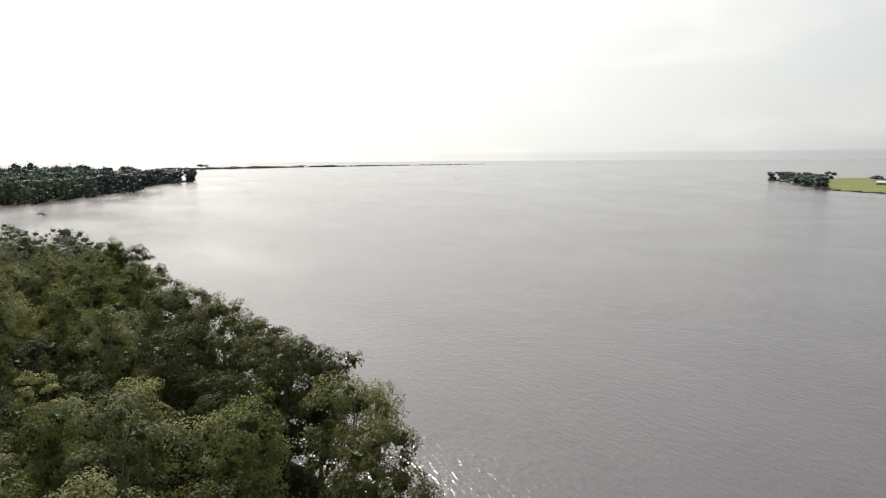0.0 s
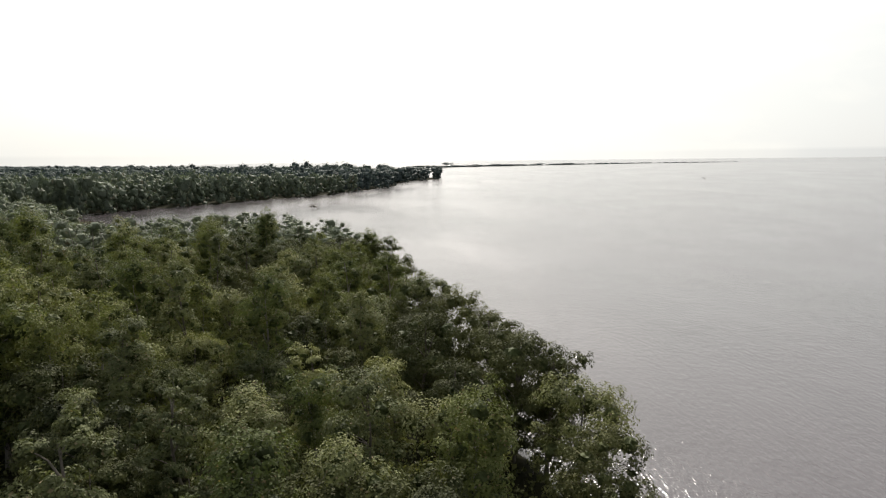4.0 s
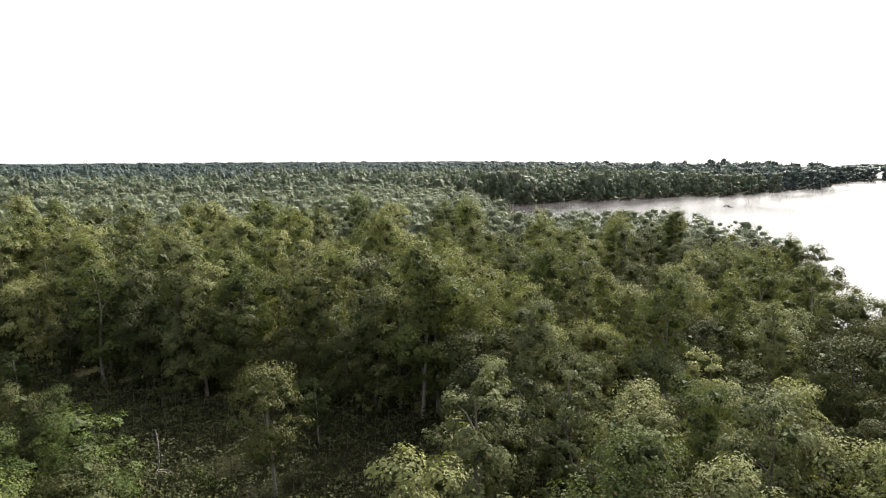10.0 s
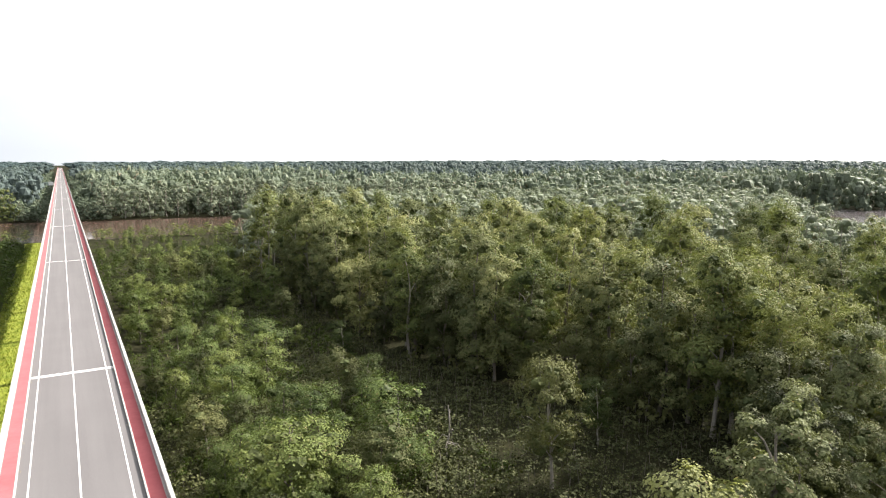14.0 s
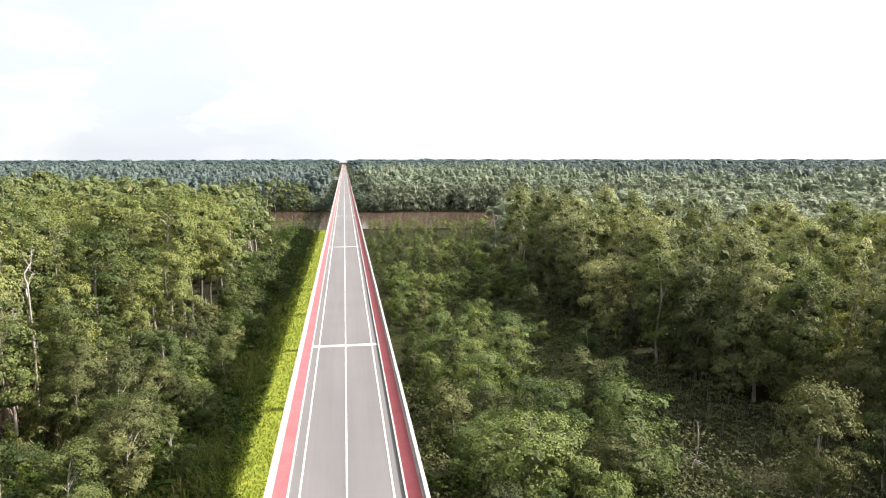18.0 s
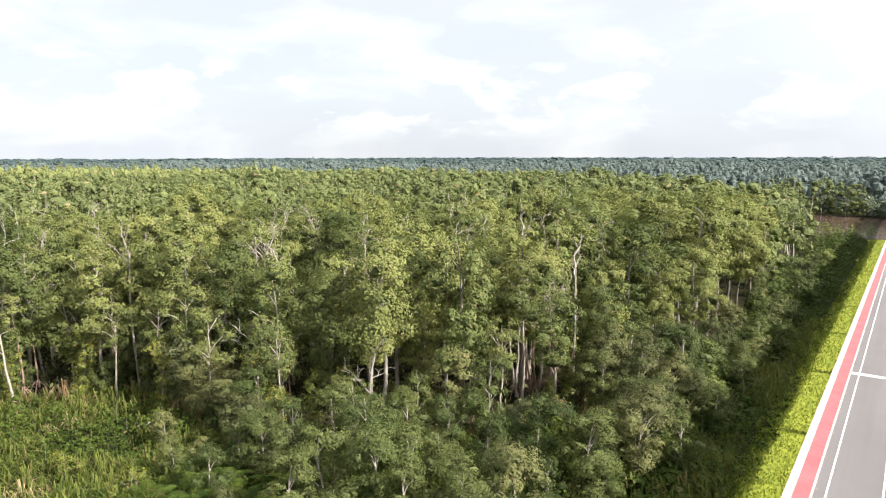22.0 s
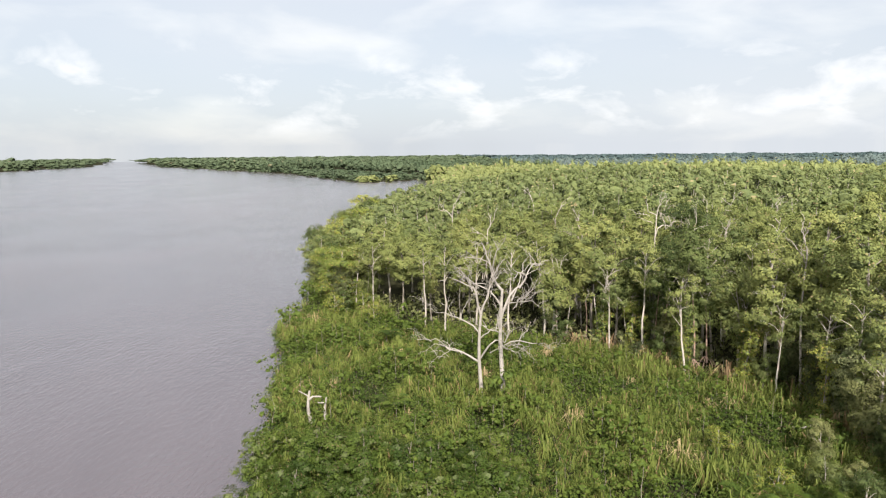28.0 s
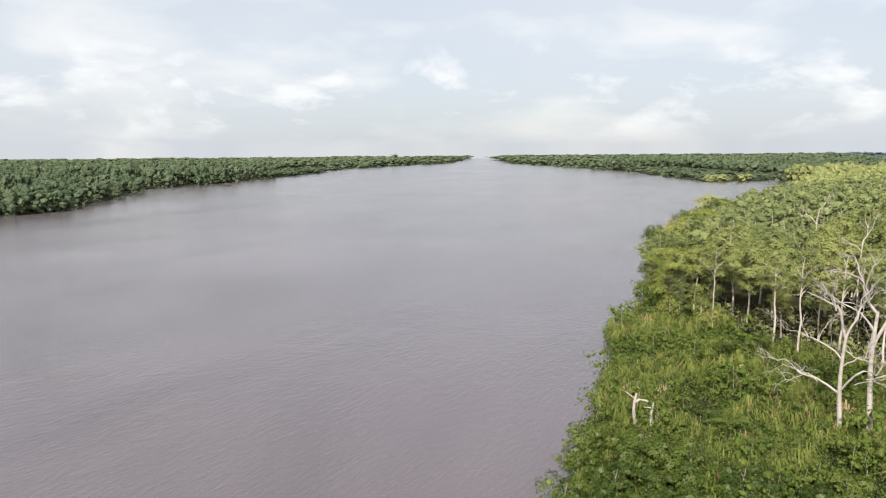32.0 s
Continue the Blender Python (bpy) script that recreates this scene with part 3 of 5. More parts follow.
def trunk_mesh(name, rng, line, centres, radii, r, mat, limbs=14, sides=7):
    u = np.linspace(0, 1, 9)
    at = u * 3
    pts = np.stack([np.interp(at, np.arange(4), line[:, i]) for i in range(3)], -1)
    pts[1:-1, :2] += rng.normal(0, r * 0.35, (7, 2))
    flare = np.where(u < 0.06, 1.7, 1.0)
    pieces = [tube(pts, r * (1 - 0.78 * u) * flare, sides)]
    for i in rng.permutation(len(centres))[:limbs]:
        c = centres[i]
        out = np.hypot(c[0], c[1])
        z = np.clip(c[2] - 0.75 * out - 0.4, line[1][2] * 0.8, line[3][2])
        root = [np.interp(z, line[:, 2], line[:, 0]), np.interp(z, line[:, 2], line[:, 1]), z]
        pieces.append(limb(rng, root, c, r * 0.36, r * 0.08))
        for _ in range(1):
            tip = c + unit(rng.normal(0, 1, 3) + np.array([0, 0, 0.7])) * radii[i] * 0.95
            pieces.append(limb(rng, c * 0.8 + np.array(root) * 0.2, tip, r * 0.13, r * 0.04, 3, sides=3))
    v, q = gather(pieces)
    return mesh_of(name, v, q, mats=(mat,), smooth=True)


def make_tree(seed, height, spread, base, clumps, clump_size, leaves, leaf, leaf_mat, bark, r, name, label, limbs=12, flat=0.75, top=0.55, low=-0.45):
    rng, line, centres, radii = tree_shape(seed, height, spread, base, clumps, clump_size, top)
    counts = np.maximum((leaves * radii ** 2 / (radii ** 2).sum()).astype(int), 8)
    corners = leaf_quads(rng, centres, radii, counts, leaf, flat, low)
    tree = tagged(new(name), label, "tree")
    part("trunk", trunk_mesh("trunk", rng, line, centres, radii, r, bark, limbs), tree)
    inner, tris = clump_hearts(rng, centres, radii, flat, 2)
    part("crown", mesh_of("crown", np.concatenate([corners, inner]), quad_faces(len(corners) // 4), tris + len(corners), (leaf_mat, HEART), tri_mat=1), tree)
    tree["height"] = float(height)
    return tree


def low_tree(seed, height, spread, base, clumps, clump_size, leaves, leaf, r, flat=0.75, top=0.55, low=-0.2, sides=4, solid=True, fill=0.50):
    """Arrays for a joined tree: leaf corners and trunk corners, both as loose quads."""
    rng, line, centres, radii = tree_shape(seed, height, spread, base, clumps, clump_size, top)
    counts = np.maximum((leaves * radii ** 2 / (radii ** 2).sum()).astype(int), 3)
    corners = leaf_quads(rng, centres, radii, counts, leaf, flat, low, tufts=8 if leaves > 400 else 4)
    v, q = tube(line, r * np.array([1.1, 0.85, 0.6, 0.25]), sides)
    inner, tris = clump_hearts(rng, centres, radii, flat, 1, fill)
    return corners, v[q].reshape(-1, 3), (inner[tris].reshape(-1, 3) if solid else np.zeros((0, 3)))


def joined(name, shapes, x, y, z, height, design, turn, mats, label, category, widen=None, which=None):
    """One mesh of many far trees: shapes turned, scaled and set down."""
    if not len(x):
        return None
    leaf_out, bark_out, inner_out = [], [], []
    which = np.arange(len(x)) % len(shapes) if which is None else which
    for i, (leaf, bark, inner) in enumerate(shapes):
        on = which == i
        if not on.any():
            continue
        s = (height[on] / design)[:, None]
        w = s if widen is None else s * widen[on][:, None]
        c, n = np.cos(turn[on])[:, None], np.sin(turn[on])[:, None]
        for src, out in ((leaf, leaf_out), (bark, bark_out), (inner, inner_out)):
            if not len(src):
                continue
            px = (src[None, :, 0] * c - src[None, :, 1] * n) * w + x[on][:, None]
            py = (src[None, :, 0] * n + src[None, :, 1] * c) * w + y[on][:, None]
            pz = src[None, :, 2] * s + z[on][:, None]
            out.append(np.stack([px, py, pz], -1).reshape(-1, 3))
    leaf = np.concatenate(leaf_out)
    bark = np.concatenate(bark_out) if bark_out else np.zeros((0, 3))
    inner = np.concatenate(inner_out) if inner_out else np.zeros((0, 3))
    n = (len(leaf) + len(bark)) // 4
    tris = np.arange(len(inner), dtype=np.int32).reshape(-1, 3) + n * 4
    index = np.zeros(n, np.int32)
    index[len(leaf) // 4:] = 1
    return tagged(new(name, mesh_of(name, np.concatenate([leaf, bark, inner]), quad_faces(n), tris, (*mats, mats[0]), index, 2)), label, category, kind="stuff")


def scatter(spacing, reach, seed, keep):
    """Jittered grid of places within reach that keep() accepts."""
    rng = np.random.default_rng(seed)
    n = int(reach / spacing)
    gx, gy = np.meshgrid(np.arange(-n, n + 1), np.arange(-n, n + 1), indexing="ij")
    x = (gx + 0.5 * (gy % 2) + rng.uniform(-0.36, 0.36, gx.shape)).ravel() * spacing
    y = (gy + rng.uniform(-0.36, 0.36, gx.shape)).ravel() * spacing
    on = keep(x, y)
    return x[on], y[on], rng


def bearing(x, y):
    return np.degrees(np.arctan2(-x, y))


# the kinds of trees and shrubs
def forest_trees(name, first, leaves, leaf, limbs, tints, labels, base=3.0, spread=3.4, flat=0.9, top=0.5):
    return [make_tree(first + i, 23.0, spread + 0.4 * (i % 3), base + 1.5 * (i % 2), 24 + 4 * (i % 3), (1.65, 1.95, 1.75)[i % 3], leaves, leaf, tints[i % len(tints)], BARK_PALE if i % 3 == 1 else BARK,
                      0.28, name, labels[i % len(labels)], limbs=limbs, flat=flat, top=top) for i in range(5)]


EAST_LABELS = ["tall rainforest tree with a dense dark olive layered crown", "tall forest tree with dull green leaf clumps"]
WEST_LABELS = ["tall canopy tree with a yellow-green billowing crown", "tall canopy tree with olive-green leaves and pale trunk"]
EAST_NEAR = forest_trees("forest_tree", 11, 13000, 0.29, 9, (LEAF, LEAF_OLIVE, LEAF), EAST_LABELS)
EAST_BACK = forest_trees("forest_tree", 21, 8000, 0.33, 4, (LEAF, LEAF_OLIVE, LEAF), EAST_LABELS)
WEST_NEAR = forest_trees("canopy_tree", 31, 11000, 0.29, 9, (LEAF_OLIVE, LEAF_OLIVE, LEAF_FRESH), WEST_LABELS, 7.5, 3.9, 0.80, 0.66)
WEST_BACK = forest_trees("canopy_tree", 36, 8000, 0.36, 4, (LEAF_OLIVE,), WEST_LABELS, 9.0, 4.3, 0.80, 0.66)
BANK = [make_tree(41 + i, 15.0, 4.2, 2.0, 22 + 3 * i, 1.75, 13000, 0.27, LEAF if i == 3 else LEAF_COOL, BARK, 0.24, "bank_tree",
                  "bushy riverside tree with dark green foliage down to the ground", limbs=9, flat=0.9) for i in range(4)]
SMALL = [make_tree(71 + i, 9.5, 2.4, 0.8, 18 + 3 * i, 1.25, 6500, 0.19, LEAF_YOUNG if i != 1 else LEAF_COOL, BARK, 0.15, "young_tree",
                   "young rounded tree with fresh blue-green leaves", limbs=6, flat=0.8) for i in range(4)]
EDGE = [make_tree(81 + i, 12.5, 3.2, 1.5 + i, 20, 1.5, 8500, 0.21, (LEAF_FRESH, LEAF_FRESH, LEAF_COOL)[i], BARK_PALE, 0.17, "edge_tree",
                  "half-grown leafy tree at the edge of the forest", limbs=9, flat=0.75) for i in range(3)]
PALE = [make_tree(101 + i, 22.0, 3.9, 13.5, 16, 1.25, 2600, 0.26, LEAF_OLIVE, BARK_PALE, 0.24, "pale_tree",
                  "slender tree with a bare whitish trunk and thin high crown", limbs=9, flat=0.6) for i in range(4)]
LOW = [make_tree(111 + i, 5.0, 2.5, 0.8, 18, 1.0, 3400, 0.21, LEAF_BRIGHT, BARK, 0.12, "low_tree",
                 "low spreading tree with deep green leaves on the river bank", limbs=7, flat=0.7) for i in range(3)]
YELLOW = [make_tree(121 + i, 6.0, 2.2, 1.2, 18, 0.8, 1800, 0.20, LEAF_YELLOW, BARK_PALE, 0.10, "yellowing_tree",
                    "small tree with yellow-green leaves", limbs=7) for i in range(2)]
SHRUB = [make_tree(151 + i, 3.0, 1.6, 0.2, 12, 0.75, 1000, 0.22, LEAF_BRIGHT, BARK, 0.05, "shrub",
                   "bright green leafy shrub in the thicket", limbs=4, flat=0.8) for i in range(4)]
WEST_BANK = [make_tree(141 + i, 14.0, 4.0, 1.2, 26, 1.7, 9500, 0.25, (LEAF_OLIVE, VINE, LEAF_FRESH)[i], BARK_PALE, 0.2, "riverside_tree",
                       "leafy yellow-green tree hanging over the river bank", limbs=7, flat=0.7, top=0.4) for i in range(3)]
CREEPER = [make_tree(146 + i, 9.0, 1.1, 0.4, 28, 0.75, 3000, 0.19, VINE, BARK, 0.16, "creeper_trunk",
                     "tree trunk wrapped in hanging yellow-green creepers", limbs=4, flat=1.0) for i in range(3)]
for ob in SHRUB:
    tagged(ob, category="shrub")


def set_down(shapes, x, y, z, height, rng, group):
    """Stands copies of the shapes at the places; the shapes themselves take the first ones."""
    for i in range(len(x)):
        k = int(rng.integers(len(shapes))) if i >= len(shapes) else i
        s = height[i] / shapes[k]["height"]
        m = Matrix.Translation((x[i], y[i], z[i])) @ Matrix.Rotation(rng.uniform(0, 6.283), 4, "Z") @ Matrix.Diagonal((s * rng.uniform(0.92, 1.12), s * rng.uniform(0.92, 1.12), s, 1))
        if i < len(shapes):
            shapes[k].matrix_basis = m
            tagged(shapes[k], group=group)
        else:
            ob = copy_thing(shapes[k], Matrix.Identity(4))
            ob.matrix_basis = m


def build_forest():
    seen = lambda x, y: (bearing(x, y) > -150) & (bearing(x, y) < 152)
    x, y, rng = scatter(7.9, 205, 5, lambda x, y: (canopy(x, y) > 0) & seen(x, y) & (np.hypot(x, y) < 195) & (np.hypot(x, y) > 24) & ((x < 0) | ((shore(x, y) > 3.2) & (wave(x, y, 5.5, 9) > np.where(edge_distance(HOLLOW, x, y) < 24, -0.95, -0.35)))) & ~inside(HOLLOW, x, y))
    top = canopy(x, y) * (1.18 - np.where(x > 0, 0.66, 0.54) * rng.random(len(x)) ** 1.25)
    top = np.where((x > 0) & (edge_distance(HOLLOW, x, y) < 20) & (y > 36), np.maximum(top, 1.0 * canopy(x, y)), top)
    d = np.hypot(x, y)
    bank, west = (top < 17.0) & (x > 0), x < 0
    left = np.ones(len(x), bool)
    order = np.argsort(d)
    for on, count, reach, shapes, group in ((bank, 260, 999, BANK, "riverside trees"), (~bank & ~west, 999, 92, EAST_NEAR, "eastern forest trees"), (~bank & ~west, 170, 999, EAST_BACK, "eastern forest trees"),
                                            (west, 140, 140, WEST_NEAR, "western canopy trees"), (west, 150, 999, WEST_BACK, "western canopy trees")):
        near = [i for i in order if on[i] and left[i] and d[i] < reach][:count]
        left[near] = False
        set_down(shapes, x[near], y[near], np.full(len(near), 0.3), top[near], rng, group)
    low = [low_tree(11 + i, 23.0, 4.1, 5.5, 18, 2.1, 640, 0.66, 0.24, flat=0.75) for i in range(5)]
    for on, tint, name in ((left & ~west, LEAF_OLIVE, "eastern_forest"), (left & west, LEAF_OLIVE, "western_forest")):
        joined(name, low, x[on], y[on], np.full(on.sum(), 0.3), top[on], 23.0, rng.uniform(0, 6.28, on.sum()), (tint, BARK_PALE),
               "dense tropical forest of tall olive-green trees", "forest")
    # undergrowth between the trunks
    x, y, rng = scatter(4.4, 160, 16, lambda x, y: (canopy(x, y) > 0) & seen(x, y) & (np.hypot(x, y) < 158) & (np.hypot(x, y) > 45) & ~inside(HOLLOW, x, y))
    under = [low_tree(161 + i, 3.0, 1.9, 0.4, 6, 1.1, 50, 0.62, 0.05, flat=0.8, solid=False) for i in range(4)]
    joined("undergrowth", under, x, y, np.full(len(x), 0.3), rng.uniform(1.5, 5.0, len(x)), 3.0, rng.uniform(0, 6.28, len(x)), (LEAF_COOL, BARK), "dark leafy undergrowth on the forest floor", "undergrowth")
    x, y, rng = scatter(1.9, 225, 17, lambda x, y: inside(HOLLOW, x, y) & (x > 20))
    fern = [low_tree(261 + i, 3.0, 1.9, 0.4, 7, 0.9, 84, 0.34, 0.05, flat=0.8, solid=False) for i in range(4)]
    joined("hollow_ferns", fern, x, y, np.full(len(x), 0.3), rng.uniform(0.9, 2.8, len(x)), 3.0, rng.uniform(0, 6.28, len(x)), (LEAF_COOL, BARK), "dark ferns and seedlings in the shaded hollow", "undergrowth", widen=np.full(len(x), 1.5))
    # middle distance
    x, y, rng = scatter(8.0, 490, 6, lambda x, y: (canopy(x, y) > 0) & seen(x, y) & (np.hypot(x, y) >= 195) & (np.hypot(x, y) < 480))
    top = canopy(x, y) * (1.12 - 0.34 * rng.random(len(x)) ** 1.4)
    mid = [low_tree(91 + i, 23.0, 3.9, 7.0, 10, 2.3, 380, 0.80, 0.25, low=-0.5, sides=3, flat=0.95, fill=0.58) for i in range(5)]
    rim = [low_tree(96 + i, 23.0, 4.0, 1.5, 13, 2.3, 430, 0.80, 0.2, low=-0.5, sides=3, flat=0.95, fill=0.58) for i in range(3)]
    s = shore(x, y)
    which = np.where((s < 16) | (top < 14), 5 + np.arange(len(x)) % 3, np.arange(len(x)) % 5)
    # the eastern tint has haze painted into its leaf colour
    for on, tint in ((x > 0, LEAF_HAZED), (x <= 0, OLIVE_FAR)):
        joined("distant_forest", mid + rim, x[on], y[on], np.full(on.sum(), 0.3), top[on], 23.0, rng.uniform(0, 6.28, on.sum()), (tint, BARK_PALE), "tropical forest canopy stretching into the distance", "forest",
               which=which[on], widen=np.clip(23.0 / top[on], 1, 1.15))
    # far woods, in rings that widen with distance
    ring = 482 * 1.022 ** np.arange(107)
    turn = np.radians(np.arange(-150, 152, 1.2))
    r, a = np.meshgrid(ring, turn, indexing="ij")
    r = (r * rng.uniform(0.985, 1.015, r.shape)).ravel()
    a = (a + rng.uniform(-0.0125, 0.0125, a.shape)).ravel()
    x, y = -r * np.sin(a), r * np.cos(a)
    on = (canopy(x, y) > 0) & (r < 4880)
    x, y, r = x[on], y[on], r[on]
    top = canopy(x, y) * (1.14 - 0.34 * rng.random(len(x)) ** 1.3) * (1 + 0.13 * wave(x, y, 33, 6))
    detail = [low_tree(136 + i, 23.0, 7.6, 11.5 if i < 4 else 1.5, 10 if i < 4 else 13, 3.9, 150, 1.6, 0.3, low=-0.4, sides=3, flat=0.95, fill=0.70) for i in range(7)]
    detail = [(leaf, bark[:0], inner) for leaf, bark, inner in detail]
    far = [low_tree(131 + i, 23.0, 8.5, 10.0, 7, 4.4, 50, 2.3, 0.3, low=-0.2, sides=3, flat=0.8, fill=0.78) for i in range(5)]
    far += [low_tree(136 + i, 23.0, 8.0, 1.0, 10, 4.2, 60, 2.4, 0.3, low=-0.2, sides=3, flat=0.8, fill=0.78) for i in range(3)]
    far = [(leaf, bark[:0], inner) for leaf, bark, inner in far]
    which = np.where((shore(x, y) < 70) & (r < 2600), 5 + np.arange(len(x)) % 3, np.arange(len(x)) % 5)
    widen, turned = np.clip(r / 1000, 0.72, 4.0) * 23.0 / top, rng.uniform(0, 6.28, len(x))
    wide = r * (1 + 0.25 * wave(x, y, 160, 4))
    # woods to the east and past the creek get tints with haze in them
    for on, tint in (((wide < 820) & (x < 0) & (y > -200) & (y < 420 - 0.09 * x), OLIVE_FAR), ((wide < 820) & (x >= 0), LEAF_HAZED), (((wide >= 820) & (x >= 0)) | ((x < 0) & (y > -200) & ~((x < -700) & (y < 150)) & ((wide >= 820) | (y >= 420 - 0.09 * x))), COOL_HAZED), ((x < 0) & ((y <= -200) | ((x < -700) & (y < 150) & (wide >= 820))), SOUTH_FAR)):
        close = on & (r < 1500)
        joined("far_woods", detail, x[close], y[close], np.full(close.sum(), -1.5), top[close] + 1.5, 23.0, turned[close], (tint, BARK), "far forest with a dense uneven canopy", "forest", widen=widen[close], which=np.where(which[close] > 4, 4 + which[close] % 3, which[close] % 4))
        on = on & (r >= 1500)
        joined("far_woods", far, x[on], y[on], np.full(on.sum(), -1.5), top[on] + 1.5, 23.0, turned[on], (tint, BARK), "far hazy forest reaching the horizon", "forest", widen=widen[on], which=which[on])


build_forest()


def build_bar_trees():
    """Low trees along the far bar across the river mouth."""
    rng = np.random.default_rng(61)
    line = np.array([(2745, 250), (3270, -255), (3820, -1045), (3950, -2105)], float)
    u = rng.uniform(0, 3, 420) ** 1.0
    x, y = np.interp(u, range(4), line[:, 0]) + rng.normal(0, 8, 420), np.interp(u, range(4), line[:, 1]) + rng.normal(0, 8, 420)
    top = (6 + 8 * rng.random(420) + 5 * np.maximum(wave(x, y, 90), 0)) * np.clip(1.35 - 0.33 * u, 0.4, 1) * 0.65
    shapes = [low_tree(131 + i, 12.0, 9.0, 0.5, 9, 4.5, 40, 2.2, 0.3, low=-0.1, fill=0.9) for i in range(4)]
    joined("bar_trees", shapes, x, y, np.zeros(420), top, 12.0, rng.uniform(0, 6.28, 420), (COOL_HAZED, BARK), "low trees on a far sand bar", "trees", widen=np.full(420, 1.6))


build_bar_trees()


def build_wayside():
    """Low growth on both sides of the viaduct, beyond the creek."""
    rng = np.random.default_rng(66)
    n = 1500
    y = 440 * (1990 / 440) ** rng.random(n)
    x = -0.3 + np.where(rng.random(n) < 0.5, -1, 1) * rng.uniform(7.5, 24, n) * np.where(y < 520, 1, 1 + (y - 520) / 1500)
    on = shore(x, y) > 1
    x, y = x[on], y[on]
    shapes = [low_tree(231 + i, 10.0, 3.4, 0.6, 12, 1.7, 90, 0.8, 0.1, low=-0.1) for i in range(4)]
    joined("wayside_trees", shapes, x, y, np.full(len(x), 0.3), rng.uniform(7, 12.5, len(x)), 10.0, rng.uniform(0, 6.28, len(x)), (LEAF_HAZED, BARK), "low trees and scrub beside the far viaduct", "trees")


build_wayside()


def stand(shapes, spots, group, seed):
    """Places given as x, y, height."""
    spots = np.array(spots, float)
    set_down(shapes, spots[:, 0], spots[:, 1], np.full(len(spots), 0.3), spots[:, 2], np.random.default_rng(seed), group)


GROVE = [(-20, 26), (-34, 28), (-46, 31), (-58, 35), (-74, 42), (-77, 52), (-64, 58), (-44, 74), (-30, 97), (-22, 97)]


def rng_free(x, y):
    return 0.5 + 0.5 * wave(x, y, 3.1, 6)


def build_thicket():
    """Shrubs, reeds and young trees of the open ground beside the viaduct."""
    def keep(x, y):
        d = np.hypot(x, y)
        return inside(CLEARING, x, y) & (shore(x, y) > -0.6) & (np.abs(x + 0.3) > 7.5) & ~((x < 0) & (x > -13.0) & (y > 25)) & (d > 40)

    # young trees east of the viaduct and along its west side
    x, y, rng = scatter(5.8, 340, 8, lambda x, y: keep(x, y) & (edge_distance([(37.5, 66), (30, 53)], x, y, False) > 4.5) & (((x > 10) & (wave(x, y, 7, 5) > np.where((x > 24) & (y < 150), 0.35, -0.15))) | ((x < -21) & (y > 88))))
    top = (4.5 + 6.0 * rng.random(len(x))) * np.clip((345 - y) / 150, 0.42, 1)
    order = np.argsort(np.hypot(x, y))
    near, rest = order[:270], order[270:]
    set_down(SMALL, x[near], y[near], np.full(len(near), 0.3), top[near], rng, "young trees")
    small_low = [low_tree(71 + i, 9.5, 2.7, 1.6, 12, 1.4, 130, 0.8, 0.12) for i in range(4)]
    joined("young_trees", small_low, x[rest], y[rest], np.full(len(rest), 0.3), top[rest], 9.5, rng.uniform(0, 6.28, len(rest)), (LEAF_YOUNG, BARK), "young blue-green trees beside the viaduct", "trees")
    lean_out = np.array([(39, -10, 9.5), (47, -11.5, 11.5), (54, -11.5, 13.5), (62, -11, 14.5), (73, -9, 16), (86, -3.5, 16.5), (98, 0.5, 16.5), (109, 6, 17), (135, 13, 17), (165, 25, 17.5)])
    for i, (bx, by, h) in enumerate(lean_out):
        copy_thing(BANK[i % 4], Matrix.Identity(4)).matrix_basis = Matrix.Translation((bx, by, 0.1)) @ Matrix.Rotation(i * 1.9, 4, "Z") @ Matrix.Scale(h / 15.0, 4)
    rim = np.array([(47, 29), (53, 33), (59, 36), (65, 41), (70, 46), (74, 52), (71, 59), (67, 66), (64, 73), (60, 81), (57, 89), (55, 97), (54, 106), (52, 115), (51, 125), (50, 135), (49, 146), (49, 158)])
    for i, (bx, by) in enumerate(rim):
        copy_thing(BANK[(3 * i + 1) % 4], Matrix.Identity(4)).matrix_basis = Matrix.Translation((bx, by, 0.2)) @ Matrix.Rotation(i * 2.1, 4, "Z") @ Matrix.Scale((14 + 3.5 * math.sin(2.3 * i)) / 15.0, 4)
    # trees that stand out at the forest's western front
    rng = np.random.default_rng(31)
    front = [(-123, 20), (-109, 38), (-92, 50), (-74, 53), (-62, 54), (-42, 72), (-30, 95)]
    spots = []
    for (ax, ay), (bx, by) in zip(front, front[1:]):
        for _ in range(7):
            u = rng.random()
            spots.append((ax + (bx - ax) * u + rng.uniform(-4, 6), ay + (by - ay) * u + rng.uniform(-3, 5), rng.uniform(4, 9) if ax < -60 else rng.uniform(7, 15)))
    spots += [(rng.uniform(-27, -17), yy, rng.uniform(5, 9)) for yy in range(60, 190, 5)]
    spots += [(rng.uniform(-300, -142), 0, rng.uniform(6, 13)) for _ in range(44)]
    spots = [(a, b if b else -33 + 0.010 * (a + 230) + rng.uniform(0, 9) + max(0, (a + 175) * 0.35), h) for a, b, h in spots]
    x, y, rng = scatter(6.2, 140, 14, lambda x, y: keep(x, y) & inside(GROVE, x, y) & (edge_distance([(-50, 92), (-43, 85), (-36, 71)], x, y, False) > 6))
    spots += list(zip(x, y, rng.uniform(6.5, 12.5, len(x)) * np.where(bearing(x, y) > 54, 0.62, 1)))
    spots = [p for p in spots if edge_distance([(-50, 92), (-43, 85), (-36, 71)], np.array([p[0]]), np.array([p[1]]), False)[0] > 5]
    spots += [(44, 54, 15.5), (56, 60, 9), (35, 84, 9), (41, 108, 8)]
